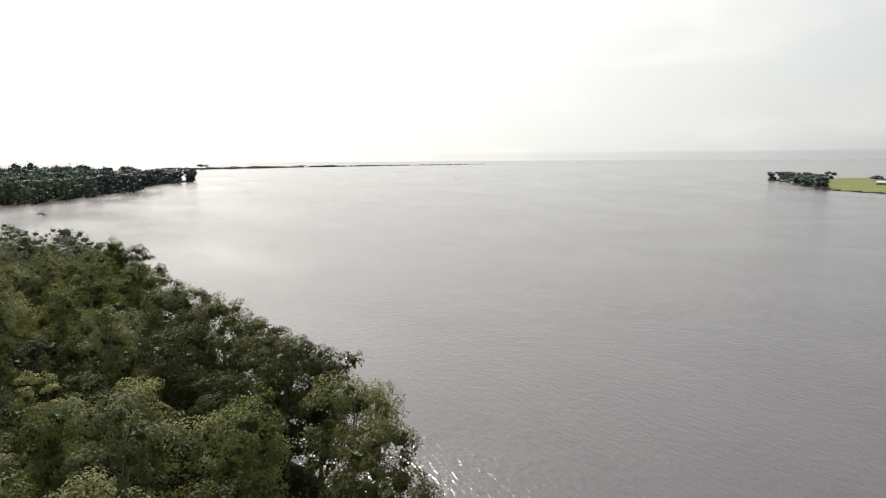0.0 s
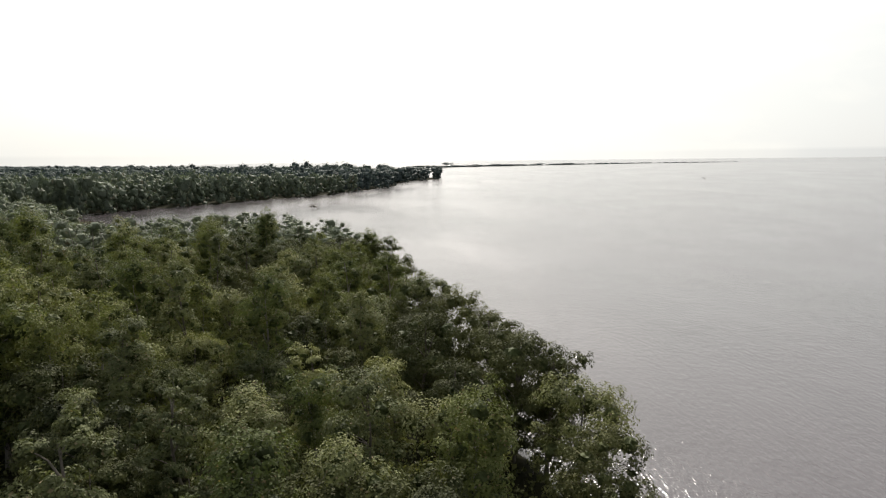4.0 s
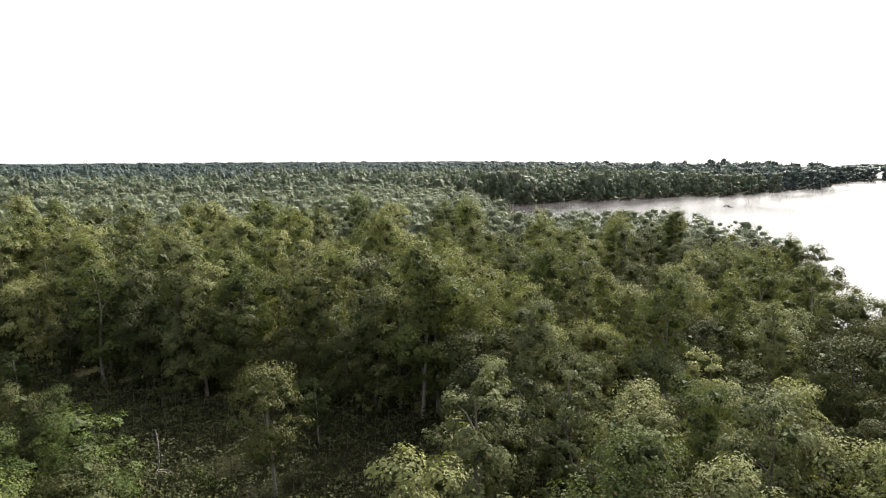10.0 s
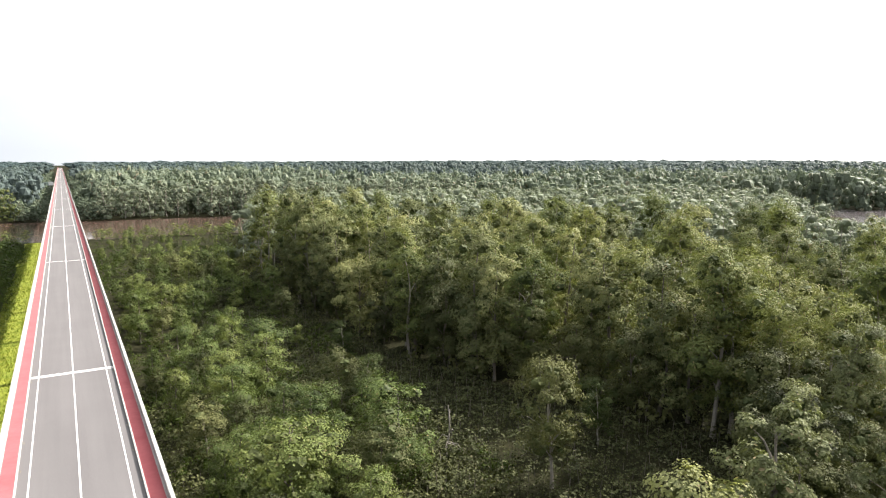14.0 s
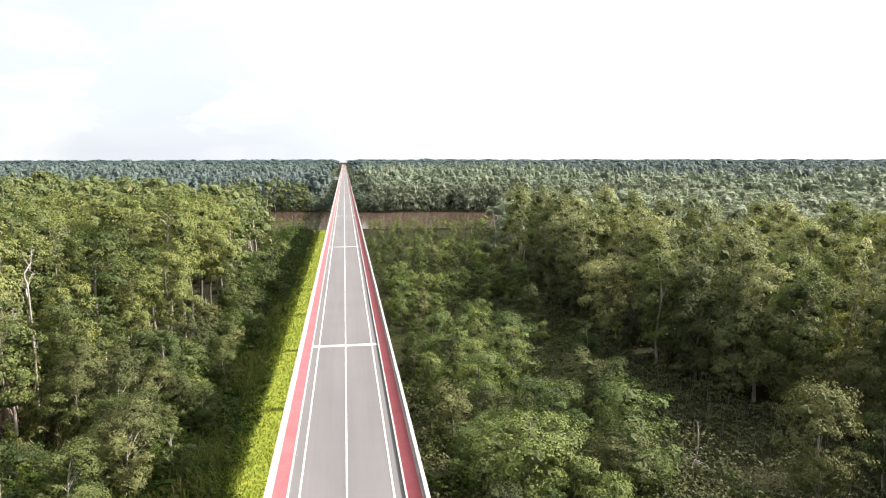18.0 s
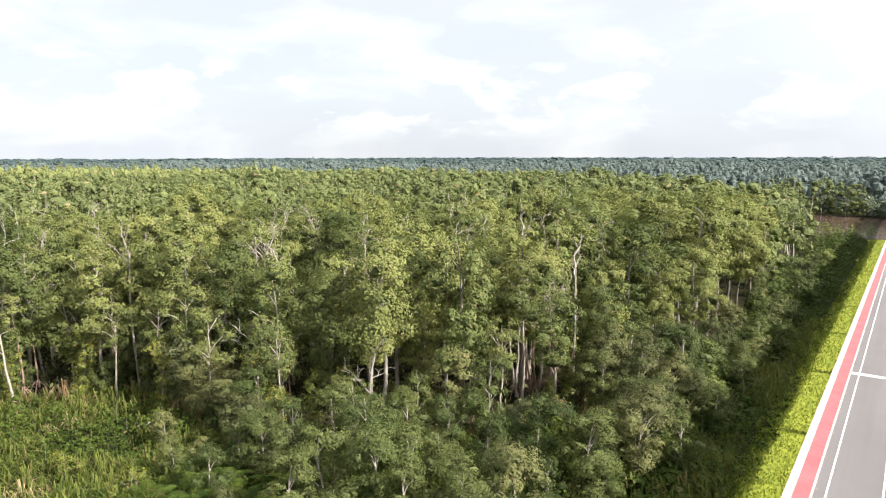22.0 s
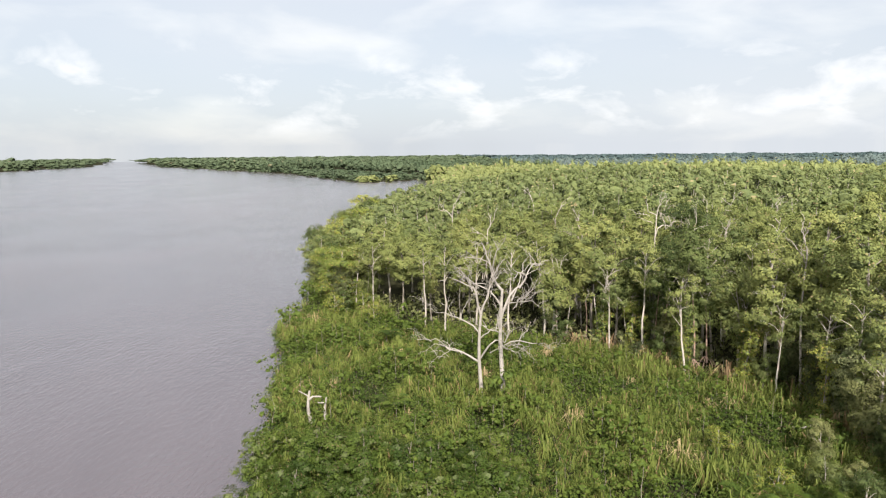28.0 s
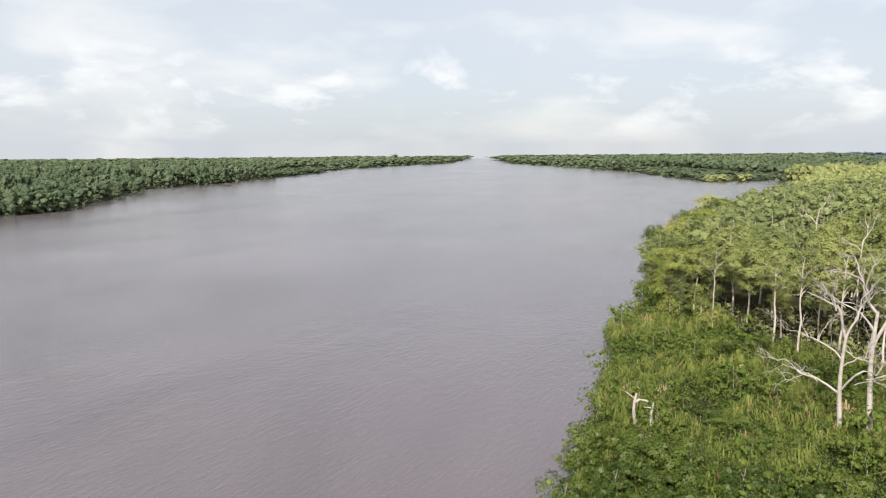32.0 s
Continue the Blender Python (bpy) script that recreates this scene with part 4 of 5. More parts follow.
    for i, (bx, by, h) in enumerate([(30, 63, 12), (26, 60, 9), (17.5, 60, 11.5), (21, 63, 10.5), (23, 72, 9.5), (13, 53, 8), (14, 68, 8.5), (25, 98, 10.5), (18, 88, 9.5), (13, 79, 8), (28, 112, 10), (17, 104, 9), (33, 74, 8.5)]):
        copy_thing(SMALL[i % 4], Matrix.Identity(4)).matrix_basis = Matrix.Translation((bx, by, 0.2)) @ Matrix.Rotation(i * 2.7, 4, "Z") @ Matrix.Diagonal((1.3 * h / 9.5, 1.3 * h / 9.5, h / 9.5, 1))
    stand(EDGE, spots, "forest edge trees", 33)
    bank = [(rng.uniform(-330, -150), 0, rng.uniform(9, 18)) for _ in range(52)]
    stand(WEST_BANK, [(a, -34 + rng.uniform(0, 8) + max(0, (a + 185) * 0.35), h) for a, b, h in bank], "western riverside trees", 37)
    # creeper-hung trunks and withered fronds along the front
    spots = []
    for (ax, ay), (bx, by) in zip(front, front[1:]):
        for _ in range(4):
            u = rng.random()
            spots.append((ax + (bx - ax) * u + rng.uniform(-3, 3), ay + (by - ay) * u + rng.uniform(-2, 4), rng.uniform(6, 12)))
    stand(CREEPER, spots, "creeper-hung trunks", 38)
    dead = [(ax + (bx - ax) * u + 1.5 * math.sin(9 * ax * u), ay + (by - ay) * u - 1.5) for (ax, ay), (bx, by) in zip(front, front[1:]) for u in (0.15, 0.4, 0.65, 0.9)]
    dx, dy = np.array(dead)[:, 0], np.array(dead)[:, 1]
    joined("withered_fronds", [tussock(186 + i) for i in range(3)], dx, dy, np.full(len(dx), 0.3), rng.uniform(1.8, 4.2, len(dx)), 2.0, rng.uniform(0, 6.28, len(dx)), (RUST, BARK), "withered rust-brown fronds at the forest edge", "fronds")
    for i, (bx, by, h) in enumerate([(-73, 51, 12), (-68, 50, 10), (-61, 47, 9), (-80, 52, 13), (-55, 46, 8), (-86, 53, 12), (-94, 55, 13)]):
        copy_thing(BANK[i % 4], Matrix.Identity(4)).matrix_basis = Matrix.Translation((bx, by, 0.2)) @ Matrix.Rotation(i * 2.3, 4, "Z") @ Matrix.Scale(h / 15.0, 4)
    rng = np.random.default_rng(44)
    trunks = []
    for (ax, ay), (bx, by) in zip(front[:5], front[1:]):
        for k in range(2):
            u = (k + rng.random()) / 2
            trunks.append((ax + (bx - ax) * u + rng.uniform(-1, 2.5), ay + (by - ay) * u - rng.uniform(-0.5, 2.5), rng.uniform(15, 22)))
    stand(PALE, trunks + [(-111.3, 35.6, 21), (-126, 38, 19), (-108, 57.5, 21), (-128, 2, 20), (-131, -2, 19), (-126, 8, 21), (-65, 73, 22), (-52, 80, 20), (-44, 82, 22), (-46, 84, 19), (-39, 112, 23), (-37, 109, 22),
                 (-124, 14, 20), (-112, 48, 20), (-30, 128, 18), (-33, 190, 20), (-31, 205, 21), (-150, -14, 17), (-152, -18, 15), (-118, 30, 20), (-98, 62, 21), (-84, 62, 22), (47, 178, 22), (50, 150, 21)], "pale trunks", 34)
    stand(YELLOW, [(-150, -20, 7), (-146, -16, 6), (-157, -24, 8), (-74, 33, 4), (-62, 34, 5), (-139, -13, 5), (-36, 92, 7), (-143, -22, 6)], "yellowing trees", 35)
    x, y, rng = scatter(3.6, 120, 12, lambda x, y: keep(x, y) & (x < -44) & (x > -74) & (y < 8 + 5 * wave(x, y, 9)) & (wave(x, y, 4.3, 8) > -0.62) & (shore(x, y) > -1))
    stand(LOW, np.stack([x, y, rng.uniform(3.2, 5.6, len(x))], -1), "low bank trees", 36)
    # shrubs
    x, y, rng = scatter(2.35, 340, 9, lambda x, y: keep(x, y) & (np.hypot(x, y) < 330) & ((wave(x, y, 6, 4) > -0.8) | (x > 0)) & ((x < 0) | (wave(x, y, 5.0, 3) > -0.45)) & (np.hypot(x - 36, y - 63) > 3))
    top = (0.9 + 3.4 * rng.random(len(x)) ** 2.0) * (1.05 + 0.55 * wave(x, y, 5, 2)) * np.clip((360 - y) / 100, 0.5, 1) * np.where((x > -23) & (x < 0), 0.6, np.where(x > 0, 0.62, 1))
    order = np.argsort(np.hypot(x, y) + np.where(x < 0, 0, 60))
    near, rest = order[:290], order[290:]
    set_down(SHRUB, x[near], y[near], np.full(len(near), 0.3), top[near], rng, "thicket shrubs")
    shrub = [low_tree(171 + i, 3.0, 1.7, 0.2, 11, 0.80, 170, 0.25, 0.03, flat=0.8, fill=0.30) for i in range(6)]
    joined("thicket", shrub, x[rest], y[rest], np.full(len(rest), 0.3), top[rest], 3.0, rng.uniform(0, 6.28, len(rest)), (LEAF_BRIGHT, BARK), "dense bright green shrub thicket on the open ground", "shrubs")
    x, y, rng = scatter(1.9, 340, 29, lambda x, y: (x < -12.2) & (x > -27) & (y > 38) & (y < 325) & (np.abs(x + 14) + 6 * rng_free(x, y) > 1.5))
    joined("verge_scrub", shrub, x, y, np.full(len(x), 0.3), 0.8 + 2.6 * rng.random(len(x)) ** 1.5 * np.clip((-12 - x) / 6, 0.25, 1.5), 3.0, rng.uniform(0, 6.28, len(x)), (LEAF_BRIGHT, BARK), "low leafy scrub along the grass strip", "shrubs",
           widen=np.full(len(x), 1.5))
    bx = np.concatenate([rng.uniform(-75, -13, 46), rng.uniform(12, 120, 74)])
    by = np.interp(bx, [-75, 0, 80, 190], [372, 340, 333, 333]) + rng.uniform(-10, 5, len(bx))
    joined("creek_bushes", small_low, bx, by, np.full(len(bx), 0.2), rng.uniform(2.2, 6.5, len(bx)), 9.5, rng.uniform(0, 6.28, len(bx)), (LEAF_YOUNG, BARK), "rounded green bushes along the creek bank", "bushes", widen=np.full(len(bx), 1.35))
    # reeds and tall grass in tussocks
    x, y, rng = scatter(1.9, 170, 19, lambda x, y: keep(x, y) & (x < -14) & (wave(x, y, 6, 4) < 0.30) & (np.hypot(x, y) < 165))
    tuft = [tussock(181 + i) for i in range(5)]
    dry = (wave(x, y, 4.0, 12) > 0.52) & (rng.random(len(x)) < 0.6)
    for on, mat, label in ((dry, STRAW, "dry straw-brown tussocks among the reeds"), (~dry, REED, "tall green and brownish reed tussocks")):
        joined("reed_bed", tuft, x[on], y[on], np.full(on.sum(), 0.3), rng.uniform(1.3, 2.9, on.sum()) * (1.1 + 0.4 * wave(x[on], y[on], 7, 3)), 2.0, rng.uniform(0, 6.28, on.sum()), (mat, BARK), label, "reeds")
    # creeping leaves that cover the ground between the shrubs
    x, y, rng = scatter(1.3, 150, 39, lambda x, y: keep(x, y) & (np.abs(x) > 8) & (np.hypot(x, y) < 150) & (y < 110))
    mat_leaves = [low_tree(191 + i, 0.9, 0.9, 0.10, 7, 0.42, 56, 0.27, 0.02, flat=0.7, solid=False) for i in range(4)]
    east = x > 0
    for on, tint in ((east, LEAF_COOL), (~east, LEAF_BRIGHT)):
        joined("ground_cover", mat_leaves, x[on], y[on], np.full(on.sum(), 0.35), rng.uniform(0.6, 1.7, on.sum()), 0.9, rng.uniform(0, 6.28, on.sum()), (tint, BARK), "low leafy creepers covering the open ground", "creepers")


def tussock(seed):
    """Arching blades of one tussock, as loose quads."""
    rng = np.random.default_rng(seed)
    n = 46
    a = rng.uniform(0, 6.283, n)
    out = np.stack([np.cos(a), np.sin(a), 0 * a], -1)
    side = np.stack([-np.sin(a), np.cos(a), 0 * a], -1) * rng.uniform(0.018, 0.040, n)[:, None]
    root = out * rng.uniform(0, 0.35, n)[:, None]
    reach, rise = rng.uniform(0.5, 1.7, n)[:, None], rng.uniform(0.8, 2.0, n)[:, None]
    mid = root + out * reach * 0.4 + np.array([0, 0, 1.0]) * rise
    tip = root + out * reach + np.array([0, 0, 1.0]) * rise * rng.uniform(0.25, 0.9, n)[:, None]
    lower = np.stack([root - side, root + side, mid + side, mid - side], 1)
    upper = np.stack([mid - side, mid + side, tip + side * 0.15, tip - side * 0.15], 1)
    return np.concatenate([lower, upper]).reshape(-1, 3), np.zeros((0, 3)), np.zeros((0, 3))


build_thicket()


def build_verge():
    """The mown grass strip along the west side of the viaduct."""
    rng = np.random.default_rng(21)
    ys = np.linspace(20, 330, 120)
    left = -14.2 + 0.9 * np.sin(ys / 9) + rng.normal(0, 0.3, 120)
    verts, quads = [], []
    for i, yy in enumerate(ys):
        verts += [(left[i], yy, 0.95), (-10.5, yy, 1.10), (-5.5, yy, 0.98)]
        if i:
            for j in (0, 1):
                b = (i - 1) * 3 + j
                quads.append((b, b + 1, b + 4, b + 3))
    verge = tagged(new("grass_verge"), "yellow-green grass strip beside the viaduct", "grass", kind="stuff")
    part("turf", mesh_of("turf", verts, quads, mats=(GRASS,), smooth=True), verge)
    n = 40000
    y = 30 + 300 * rng.random(n) ** 1.7
    x = rng.uniform(-14.3, -7.0, n)
    a = rng.uniform(0, 6.28, n)
    h = rng.uniform(0.18, 0.5, n)
    w = rng.uniform(0.05, 0.13, n)
    base = np.stack([x, y, np.full(n, 0.98)], -1)
    side = np.stack([np.cos(a), np.sin(a), 0 * a], -1) * w[:, None]
    tip = base + np.stack([rng.normal(0, 0.2, n), rng.normal(0, 0.2, n), h], -1)
    verts = np.stack([base - side, base + side, tip], 1).reshape(-1, 3)
    part("grass_blades", mesh_of("grass_blades", verts, tris=np.arange(3 * n).reshape(-1, 3), mats=(VERGE,)), verge, kind="stuff")


build_verge()


# ---- dead trees ----
def fork(rng, pieces, a, way, size, r, depth):
    a, way = np.asarray(a, float), unit(np.asarray(way, float))
    b = a + way * size
    pieces.append(limb(rng, a, b, r, r * 0.5, 6, 0.26, 6 if r > 0.08 else 4))
    if depth:
        for i in range(4 if depth > 2 else 3):
            turn = unit(way + rng.normal(0, 0.62, 3) * np.array([0.8, 1.2, 0.8]) + np.array([0, 0, 0.10]))
            at = a + (b - a) * (1.0 if i == 0 else rng.uniform(0.35, 0.95))
            fork(rng, pieces, at, turn, size * rng.uniform(0.42, 0.78), max(r * 0.50, 0.018), depth - 1)


def dead_tree(seed, x, y, height, r, forks, label, name="dead_tree", lean=(0, 0), depth=3, mat=None):
    rng = np.random.default_rng(seed)
    u = np.linspace(0, 1, 12)
    pts = np.stack([0.22 * np.sin(u * 4 + seed) + lean[0] * u, 0.2 * np.cos(u * 5) + lean[1] * u, -0.6 + (height + 0.6) * u], -1)
    tree = tagged(new(name), label, "dead tree")
    tree.location = (x, y, 0.3)
    v, q = tube(pts, r * (1 - 0.5 * u) * np.where(u < 0.08, 1.35, 1), 9)
    part("trunk", mesh_of("trunk", v, q, mats=(mat or DEADWOOD,), smooth=True), tree)
    for z, way, size, thick in forks:
        pieces = []
        k = min((z + 0.6) / (height + 0.6), 1) * 11
        root = [np.interp(k, np.arange(12), pts[:, i]) for i in range(3)]
        fork(rng, pieces, root, way, size, thick, depth)
        v, q = gather(pieces)
        part("branch", mesh_of("branch", v, q, mats=(mat or DEADWOOD,), smooth=True), tree)
    return tree


def stilt_tree(seed, height):
    """A slender bare trunk on spreading stilt roots."""
    rng = np.random.default_rng(seed)
    u = np.linspace(0, 1, 10)
    lean = rng.normal(0, 0.07, 2) * height
    pts = np.stack([lean[0] * u + 0.15 * np.sin(5 * u + seed), lean[1] * u + 0.15 * np.cos(4 * u), 1.1 + (height - 1.1) * u], -1)
    tree = tagged(new("stilt_root_tree"), "slender bare reddish-grey trunk on spreading stilt roots", "tree")
    v, q = tube(pts, 0.17 * (1 - 0.55 * u), 7)
    part("trunk", mesh_of("trunk", v, q, mats=(BARK_RED if seed % 3 else BARK_PALE,), smooth=True), tree)
    for i in range(7):
        a = i * 0.9 + rng.uniform(-0.3, 0.3)
        reach, rise = rng.uniform(0.7, 2.0), rng.uniform(0.9, 2.2)
        w = np.linspace(0, 1, 7)[:, None]
        way = np.array([math.cos(a), math.sin(a), 0])
        line = pts[0] + np.array([0, 0, rise * 0.6]) + way * reach * w ** 0.7 - np.array([0, 0, 1.0]) * (1.5 + rise * 0.6) * w ** 1.8
        v, q = tube(line, np.linspace(0.07, 0.035, 7), 5)
        part("root", mesh_of("root", v, q, mats=(BARK_RED,), smooth=True), tree)
    fork_pieces = []
    for _ in range(2):
        fork(rng, fork_pieces, pts[-1], (rng.normal(0, 0.5), rng.normal(0, 0.5), 1.0), 2.6, 0.07, 2)
    v, q = gather(fork_pieces)
    part("branch", mesh_of("branch", v, q, mats=(BARK_PALE,), smooth=True), tree)
    tree["height"] = float(height)
    return tree


rng = np.random.default_rng(71)
set_down([stilt_tree(301 + i, 12.0) for i in range(4)], -46 + rng.normal(0, 4.5, 26), 90 + rng.normal(0, 4.5, 26), np.full(26, 0.5), rng.uniform(9, 15, 26), rng, "stilt-rooted trunks")
set_down([stilt_tree(311 + i, 11.0) for i in range(3)], np.linspace(-126, -66, 24) + rng.normal(0, 2, 24), np.interp(np.linspace(-126, -66, 24), [-126, -109, -92, -62], [22, 40, 53, 57]) + rng.normal(1.5, 1.5, 24),
         np.full(24, 0.5), rng.uniform(8, 14, 24), rng, "stilt-rooted trunks at the edge")

# seen from the viaduct, +y lies to the right there
dead_tree(3, -92.1, 6.4, 13.5, 0.33, [(6.2, (0.1, -0.80, 0.42), 5.4, 0.16), (6.5, (0.2, 0.75, 0.6), 4.6, 0.15), (13.2, (0.1, -0.35, 1), 4.4, 0.19), (13.3, (-0.1, 0.35, 1), 4.2, 0.17), (10.5, (-0.2, -0.85, 0.5), 4.6, 0.12), (9.6, (0.2, 0.8, 0.5), 3.2, 0.10)],
          "bleached bare dead tree with a forked crown standing in the thicket")
dead_tree(8, -93.8, 9.6, 16.5, 0.38, [(16.2, (0.1, -0.45, 1), 5.2, 0.20), (12.2, (-0.1, 0.55, 0.85), 7.0, 0.22), (12.5, (0.2, 0.8, 0.5), 4.4, 0.13), (8.0, (0.1, 0.9, 0.10), 4.6, 0.12), (14.0, (-0.3, -0.8, 0.6), 5.2, 0.14), (10.0, (-0.3, -0.8, 0.3), 3.0, 0.10)],
          "taller bleached dead tree with wide broken branches")
dead_tree(5, -84.4, -16.5, 5.2, 0.30, [(4.0, (0.1, 0.95, 0.25), 1.8, 0.2), (4.4, (-0.2, -0.9, 0.5), 1.6, 0.10)], "broken grey snag with stubby limbs above the thicket", "snag", depth=0)
dead_tree(6, -84.0, -14.3, 4.4, 0.22, [(3.6, (0.1, -0.8, 0.1), 1.0, 0.12)], "short broken grey stump beside the snag", "snag", depth=0)
dead_tree(12, 37.5, 66.0, 6.6, 0.13, [(2.9, (-0.2, -0.9, 0.7), 2.6, 0.07), (2.5, (0.4, 0.8, -0.75), 2.9, 0.07), (2.2, (0.7, -0.5, -0.75), 2.7, 0.065), (2.7, (-0.6, 0.6, -0.8), 3.0, 0.065), (2.4, (-0.5, -0.7, -0.8), 2.8, 0.06), (2.0, (0.9, 0.2, -0.7), 2.4, 0.06), (4.6, (0.3, 0.6, 0.9), 1.6, 0.05)],
          "leaning dead trunk with exposed pale prop roots", "dead_tree", (0.9, 0.6), 0)
dead_tree(14, -51.0, 57.5, 10.5, 0.21, [(7.5, (-0.1, -0.6, 0.7), 2.8, 0.09), (10.3, (0.1, 0.3, 0.9), 3.0, 0.11), (9.0, (0.2, 0.9, 0.25), 2.2, 0.07)], "pale dead trunk leaning out of the forest edge", "dead_tree", (-0.6, 1.0), 2)
bare = [(-150, 12, 18), (-135, 30, 19), (-118, 52, 19), (-100, 66, 19), (-140, 50, 20), (-88, 74, 19), (-70, 78, 19), (-62, 92, 20), (-165, 30, 20), (-50, 105, 20), (-155, 70, 20), (-90, 100, 20), (-40, 140, 19), (-115, 90, 20), (-180, 5, 20)]
rng = np.random.default_rng(77)
bare += [(-d * math.sin(a), d * math.cos(a), 20.5 + 1.5 * math.sin(5 * d)) for d, a in zip(rng.uniform(90, 190, 24), rng.uniform(0.38, 1.45, 24))]
bare = [p for p in bare if canopy(np.array([p[0]]), np.array([p[1]]))[0] > 0]
for i, (bx, by, z) in enumerate(bare):
    dead_tree(40 + i, bx, by, z, 0.20, [(z - 0.2, (0.2 * math.sin(i), 0.4 * math.cos(2.3 * i), 0.9), 3.6, 0.13), (z - 1.5, (0.3 * math.cos(i), -0.8 * math.sin(1 + i), 0.5), 3.4, 0.11)],
              "bare pale branches of a dying tree standing in the canopy", "bare_tree", depth=2, mat=BARK_PALE)


# ---- palms, logs and small things ----
def palm(seed, height, fronds, reach, mat, label):
    rng = np.random.default_rng(seed)
    thing = tagged(new("palm"), label, "palm")
    stem = np.stack([0.1 * np.sin(np.linspace(0, 2, 6)), 0 * np.linspace(0, 1, 6), np.linspace(-0.4, height, 6)], -1)
    v, q = tube(stem, np.linspace(0.13, 0.09, 6), 7)
    part("trunk", mesh_of("trunk", v, q, mats=(BARK,), smooth=True), thing)
    for k in range(fronds):
        a = k * 2.4 + rng.uniform(-0.3, 0.3)
        out = np.array([math.cos(a), math.sin(a), 0.0])
        side = np.array([-math.sin(a), math.cos(a), 0.0])
        u = np.linspace(0, 1, 23)
        up = rng.uniform(0.7, 1.5)
        spine = stem[-1] + out * (u * reach)[:, None] + np.array([0, 0, 1.0]) * (up * u * reach * 0.8 - reach * 0.85 * u ** 2.2)[:, None]
        quads = []
        for i in range(1, 22):
            long = reach * 0.30 * math.sin(math.pi * min(u[i] * 0.9 + 0.12, 1))
            for hand in (-1, 1):
                tip = spine[i] + side * hand * long + out * long * 0.45 + np.array([0, 0, -0.25 * long])
                w = out * 0.07
                quads += [spine[i] - w, spine[i] + w, tip + w * 0.2, tip - w * 0.2]
        rib, rq = tube(spine, np.linspace(0.035, 0.008, 23), 3)
        verts = np.concatenate([np.array(quads), rib])
        faces = np.concatenate([quad_faces(len(quads) // 4), rq + len(quads)])
        part("frond", mesh_of("frond", verts, faces, mats=(mat,)), thing)
    return thing


for i, (bx, by, h) in enumerate([(-60.5, 37.0, 2.2), (-58.0, 39.5, 1.8), (-55.5, 40.5, 2.6), (-63.5, 35.0, 1.5), (-52.0, 43.5, 2.0), (-62.0, 40.5, 1.4), (-49.0, 45.5, 1.6), (-66.0, 31.5, 1.2), (-121, -9, 2.6), (-116, -12, 2.0), (-126, -4, 3.0), (-110, -6, 2.2), (-88, -6, 1.6), (-98, 2, 1.5)]):
    palm(200 + i, h, 9, 2.6 + 0.5 * math.sin(i * 1.7), LEAF_BRIGHT, "low feathery palm with arching fronds in the thicket").location = (bx, by, 0.3)


for i, (bx, by) in enumerate([(-58.7, 33.5), (-55.2, 36.0), (-61.5, 31.0), (-53.0, 38.5), (-49.0, 39.0)]):
    palm(230 + i, 2.4 + 0.6 * math.sin(i * 2.1), 11, 2.9 + 0.4 * math.sin(i), LEAF_BRIGHT, "broad feathery palm with long green arching fronds").location = (bx, by, 0.3)


def lying_log(x, y, z, length, r, turn, tilt, label, mat, name="fallen_log"):
    rng = np.random.default_rng(int(abs(x) * 7 + abs(y)))
    u = np.linspace(-0.5, 0.5, 9)
    pts = np.stack([u * length, 0.05 * length * np.sin(u * 5), 0.04 * length * np.cos(u * 7)], -1)
    v, q = tube(pts, r * (1 - 0.5 * (u + 0.5)) * (1 + 0.1 * rng.normal(0, 1, 9)), 8)
    ob = tagged(new(name, mesh_of(name, v, q, mats=(mat,), smooth=True)), label, "log")
    ob.matrix_world = pose(x, y, z, 0, tilt, turn)
    return ob


lying_log(-77.5, 45.8, 2.4, 4.0, 0.16, 62, -4, "bleached fallen branch lying on the undergrowth", DEADWOOD)
lying_log(-70.5, -18.5, 1.4, 4.5, 0.07, 80, -3, "thin bare branch hanging out over the river", DEADWOOD)
lying_log(522, 118, 0.1, 13.0, 0.75, 20, 0, "dark waterlogged tree trunk drifting on the river", BARK, "floating_log")
lying_log(524, 121, 0.3, 7.0, 0.6, -30, -9, "dark waterlogged tree trunk drifting on the river", BARK, "floating_log")


def canoe(x, y, turn):
    """A dugout seen as a speck on the wide river."""
    n, rings = 11, []
    for i in range(n):
        u = i / (n - 1) * 2 - 1
        w, lift = 0.42 * (1 - abs(u) ** 2.6) + 0.03, 0.22 * u * u
        rings.append([(u * 3.6, s * w * k, z + lift) for s, k, z in ((-1, 1.0, 0.42), (-1, 0.8, 0.0), (0, 0, -0.14), (1, 0.8, 0.0), (1, 1.0, 0.42), (1, 0.86, 0.42), (0, 0, 0.02), (-1, 0.86, 0.42))])
    verts = np.array(rings).reshape(-1, 3)
    quads = [(i * 8 + j, i * 8 + (j + 1) % 8, (i + 1) * 8 + (j + 1) % 8, (i + 1) * 8 + j) for i in range(n - 1) for j in range(8)]
    boat = tagged(new("canoe"), "small dark dugout canoe far out on the river", "canoe")
    part("hull", mesh_of("hull", verts, quads, mats=(BARK,), smooth=True), boat)
    bm = bmesh.new()
    box(bm, -0.12, 0.12, -0.36, 0.36, 0.24, 0.28)
    seat = bm_mesh("thwart", bm, BARK)
    for u in (-1.6, 0.0, 1.6):
        part("thwart", seat, boat).location = (u, 0, 0.1)
    boat.matrix_world = pose(x, y, 0.1, 0, 0, turn)


canoe(1130, -395, 30)
canoe(1600, 60, -20)


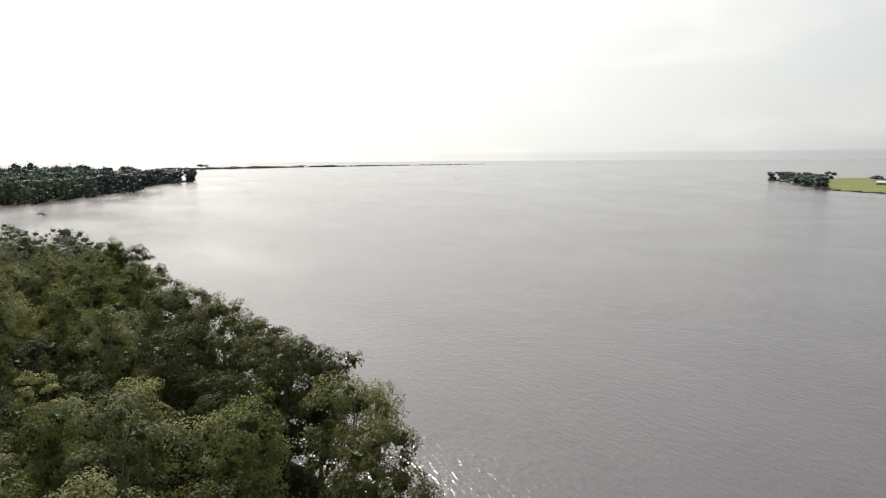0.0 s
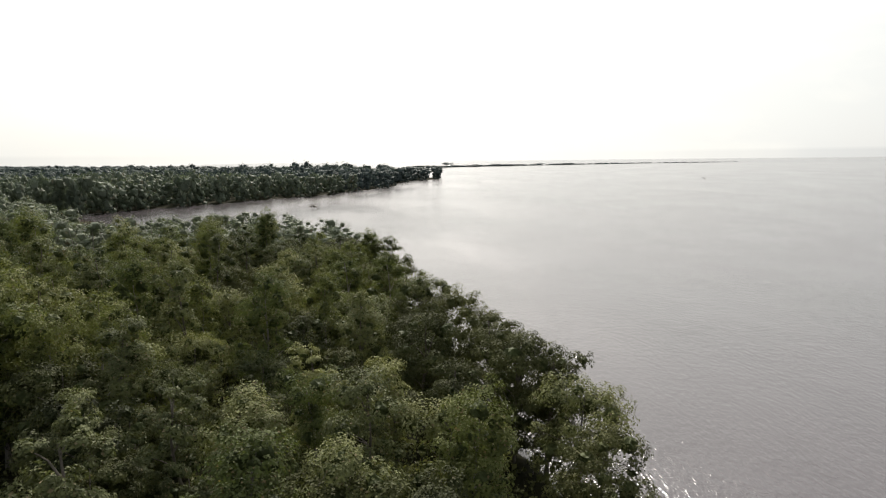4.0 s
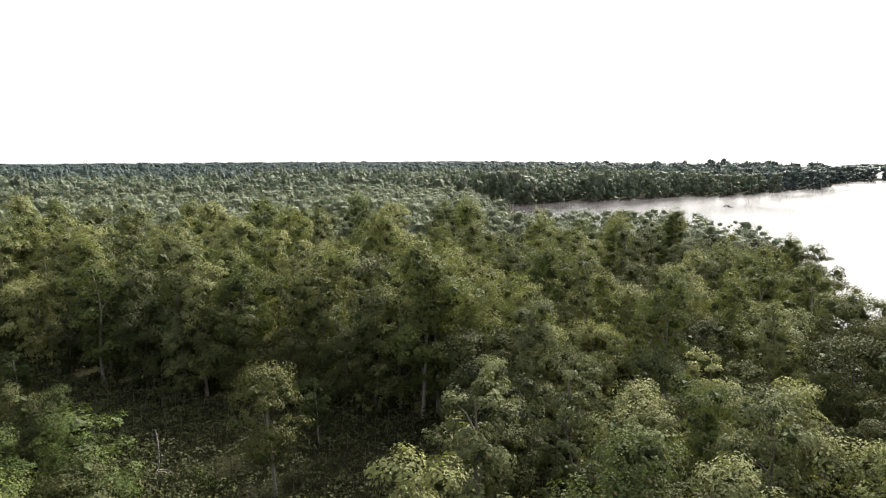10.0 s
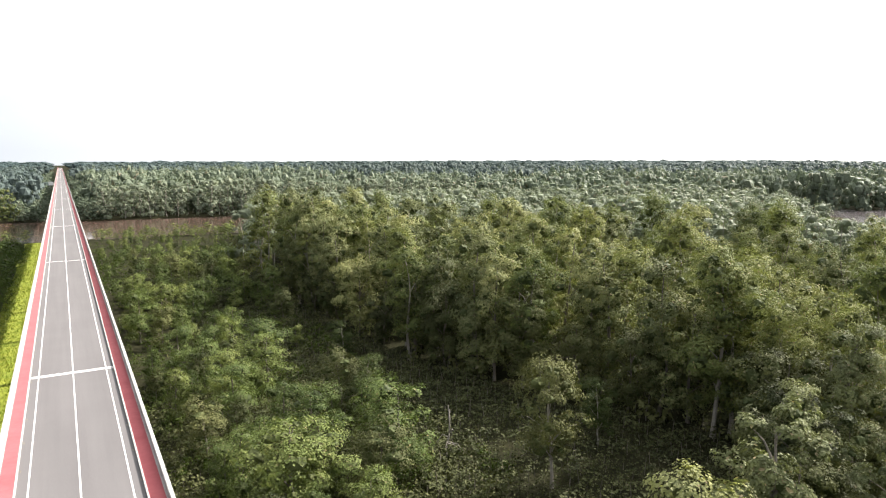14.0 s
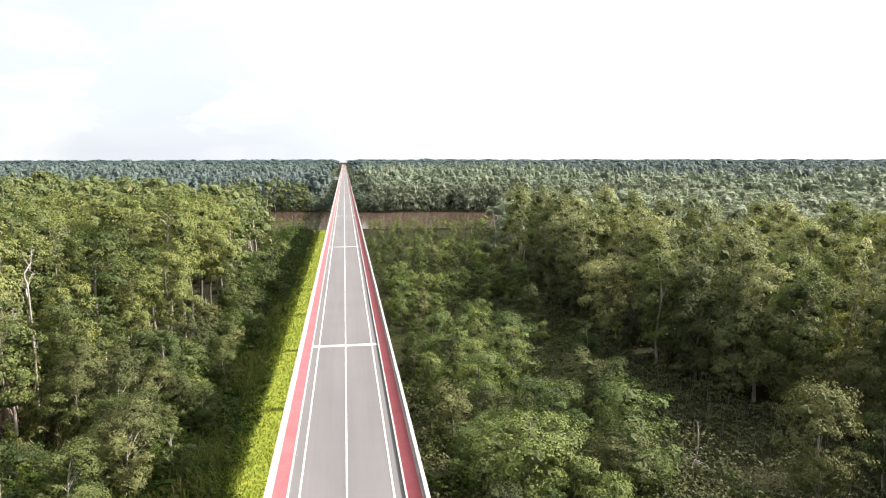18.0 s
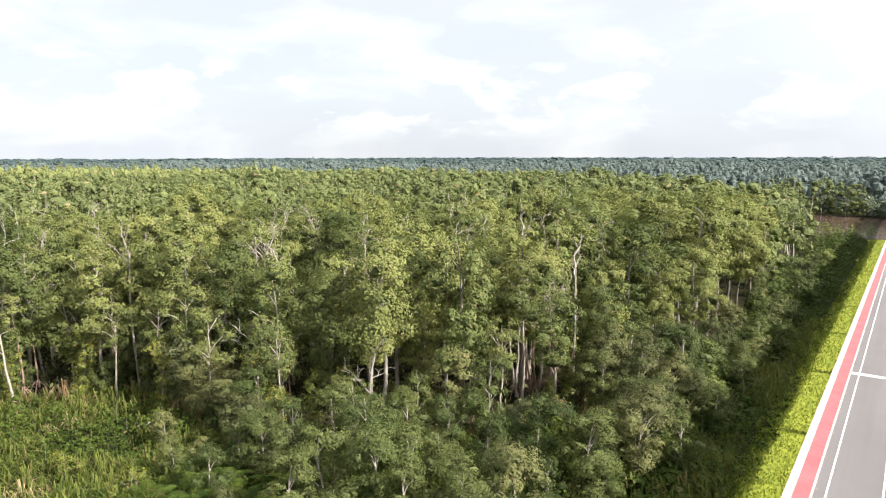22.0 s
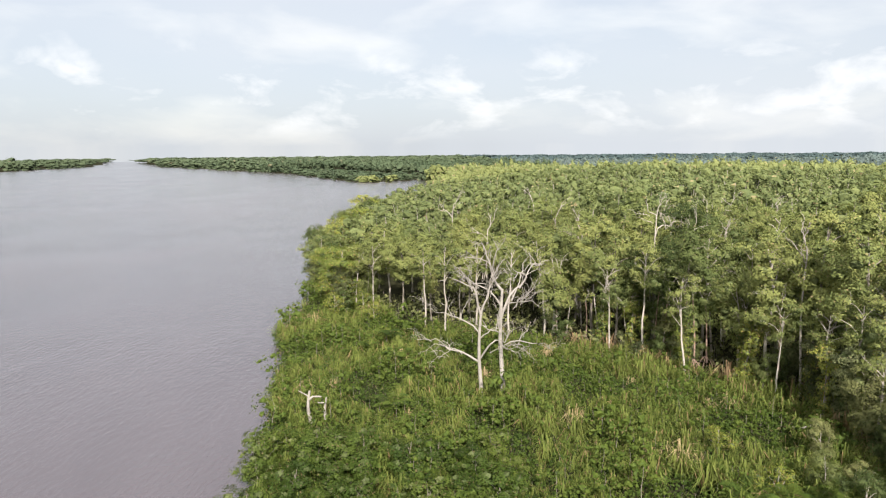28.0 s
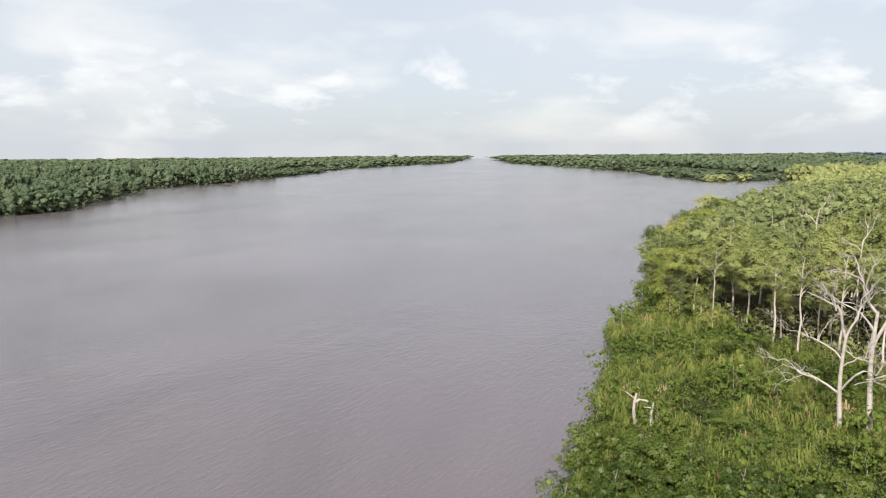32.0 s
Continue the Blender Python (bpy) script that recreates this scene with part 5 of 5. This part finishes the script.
def sign_board(x, y):
    board = tagged(new("sign_board"), "white board on posts beside the viaduct parapet", "sign")
    for o in (-1.1, 1.1):
        bm = bmesh.new()
        bmesh.ops.create_cone(bm, cap_ends=True, segments=8, radius1=0.07, radius2=0.07, depth=4.6, matrix=Matrix.Translation((o, 0, 2.3)))
        part("post", bm_mesh("post", bm, CONCRETE), board)
    bm = bmesh.new()
    box(bm, -1.7, 1.7, -0.16, -0.08, 1.9, 4.6, 0.02)
    part("panel", bm_mesh("panel", bm, WHITE_PAINT), board)
    board.location = (x, y, DECK - 0.55)
    bm = bmesh.new()
    box(bm, -2.0, 2.4, -0.5, 0.5, -0.3, 0.0)
    part("bracket", bm_mesh("bracket", bm, CONCRETE), board)


sign_board(-7.0, 620)


def farm_house(x, y, turn, size, label):
    """A small house on the far meadow: walls, pitched roof, door and windows."""
    house = tagged(new("house"), label, "house")
    w, d, h = size
    bm = bmesh.new()
    box(bm, -w / 2, w / 2, -d / 2, d / 2, -0.3, h)
    part("wall", bm_mesh("wall", bm, CONCRETE), house)
    v = [(-w / 2 - 0.5, -d / 2 - 0.5, h), (w / 2 + 0.5, -d / 2 - 0.5, h), (w / 2 + 0.5, d / 2 + 0.5, h), (-w / 2 - 0.5, d / 2 + 0.5, h), (-w / 2 - 0.5, 0, h + d * 0.3), (w / 2 + 0.5, 0, h + d * 0.3)]
    me = bpy.data.meshes.new("roof")
    me.from_pydata(v, [], [(0, 1, 5, 4), (2, 3, 4, 5), (0, 4, 3), (1, 2, 5), (3, 2, 1, 0)])
    me.materials.append(WHITE_PAINT)
    part("roof", me, house, "pale sheet-metal roof")
    for o, name, z0, z1 in ((-w * 0.3, "window", 0.9, 2.0), (0, "door", 0, 2.1), (w * 0.3, "window", 0.9, 2.0)):
        bm = bmesh.new()
        box(bm, o - 0.5, o + 0.5, d / 2 - 0.02, d / 2 + 0.06, z0, z1)
        part(name, bm_mesh(name, bm, BARK), house)
    house.matrix_world = pose(x, y, 0.7, 0, 0, turn)


for hx, hy, turn, w in ((700, -905, 20, 14), (740, -930, 35, 18), (660, -870, 10, 12), (620, -770, 25, 10)):
    farm_house(hx, hy, turn, (w, 8, 3.0), "long low farm building with a pale roof on the meadow")
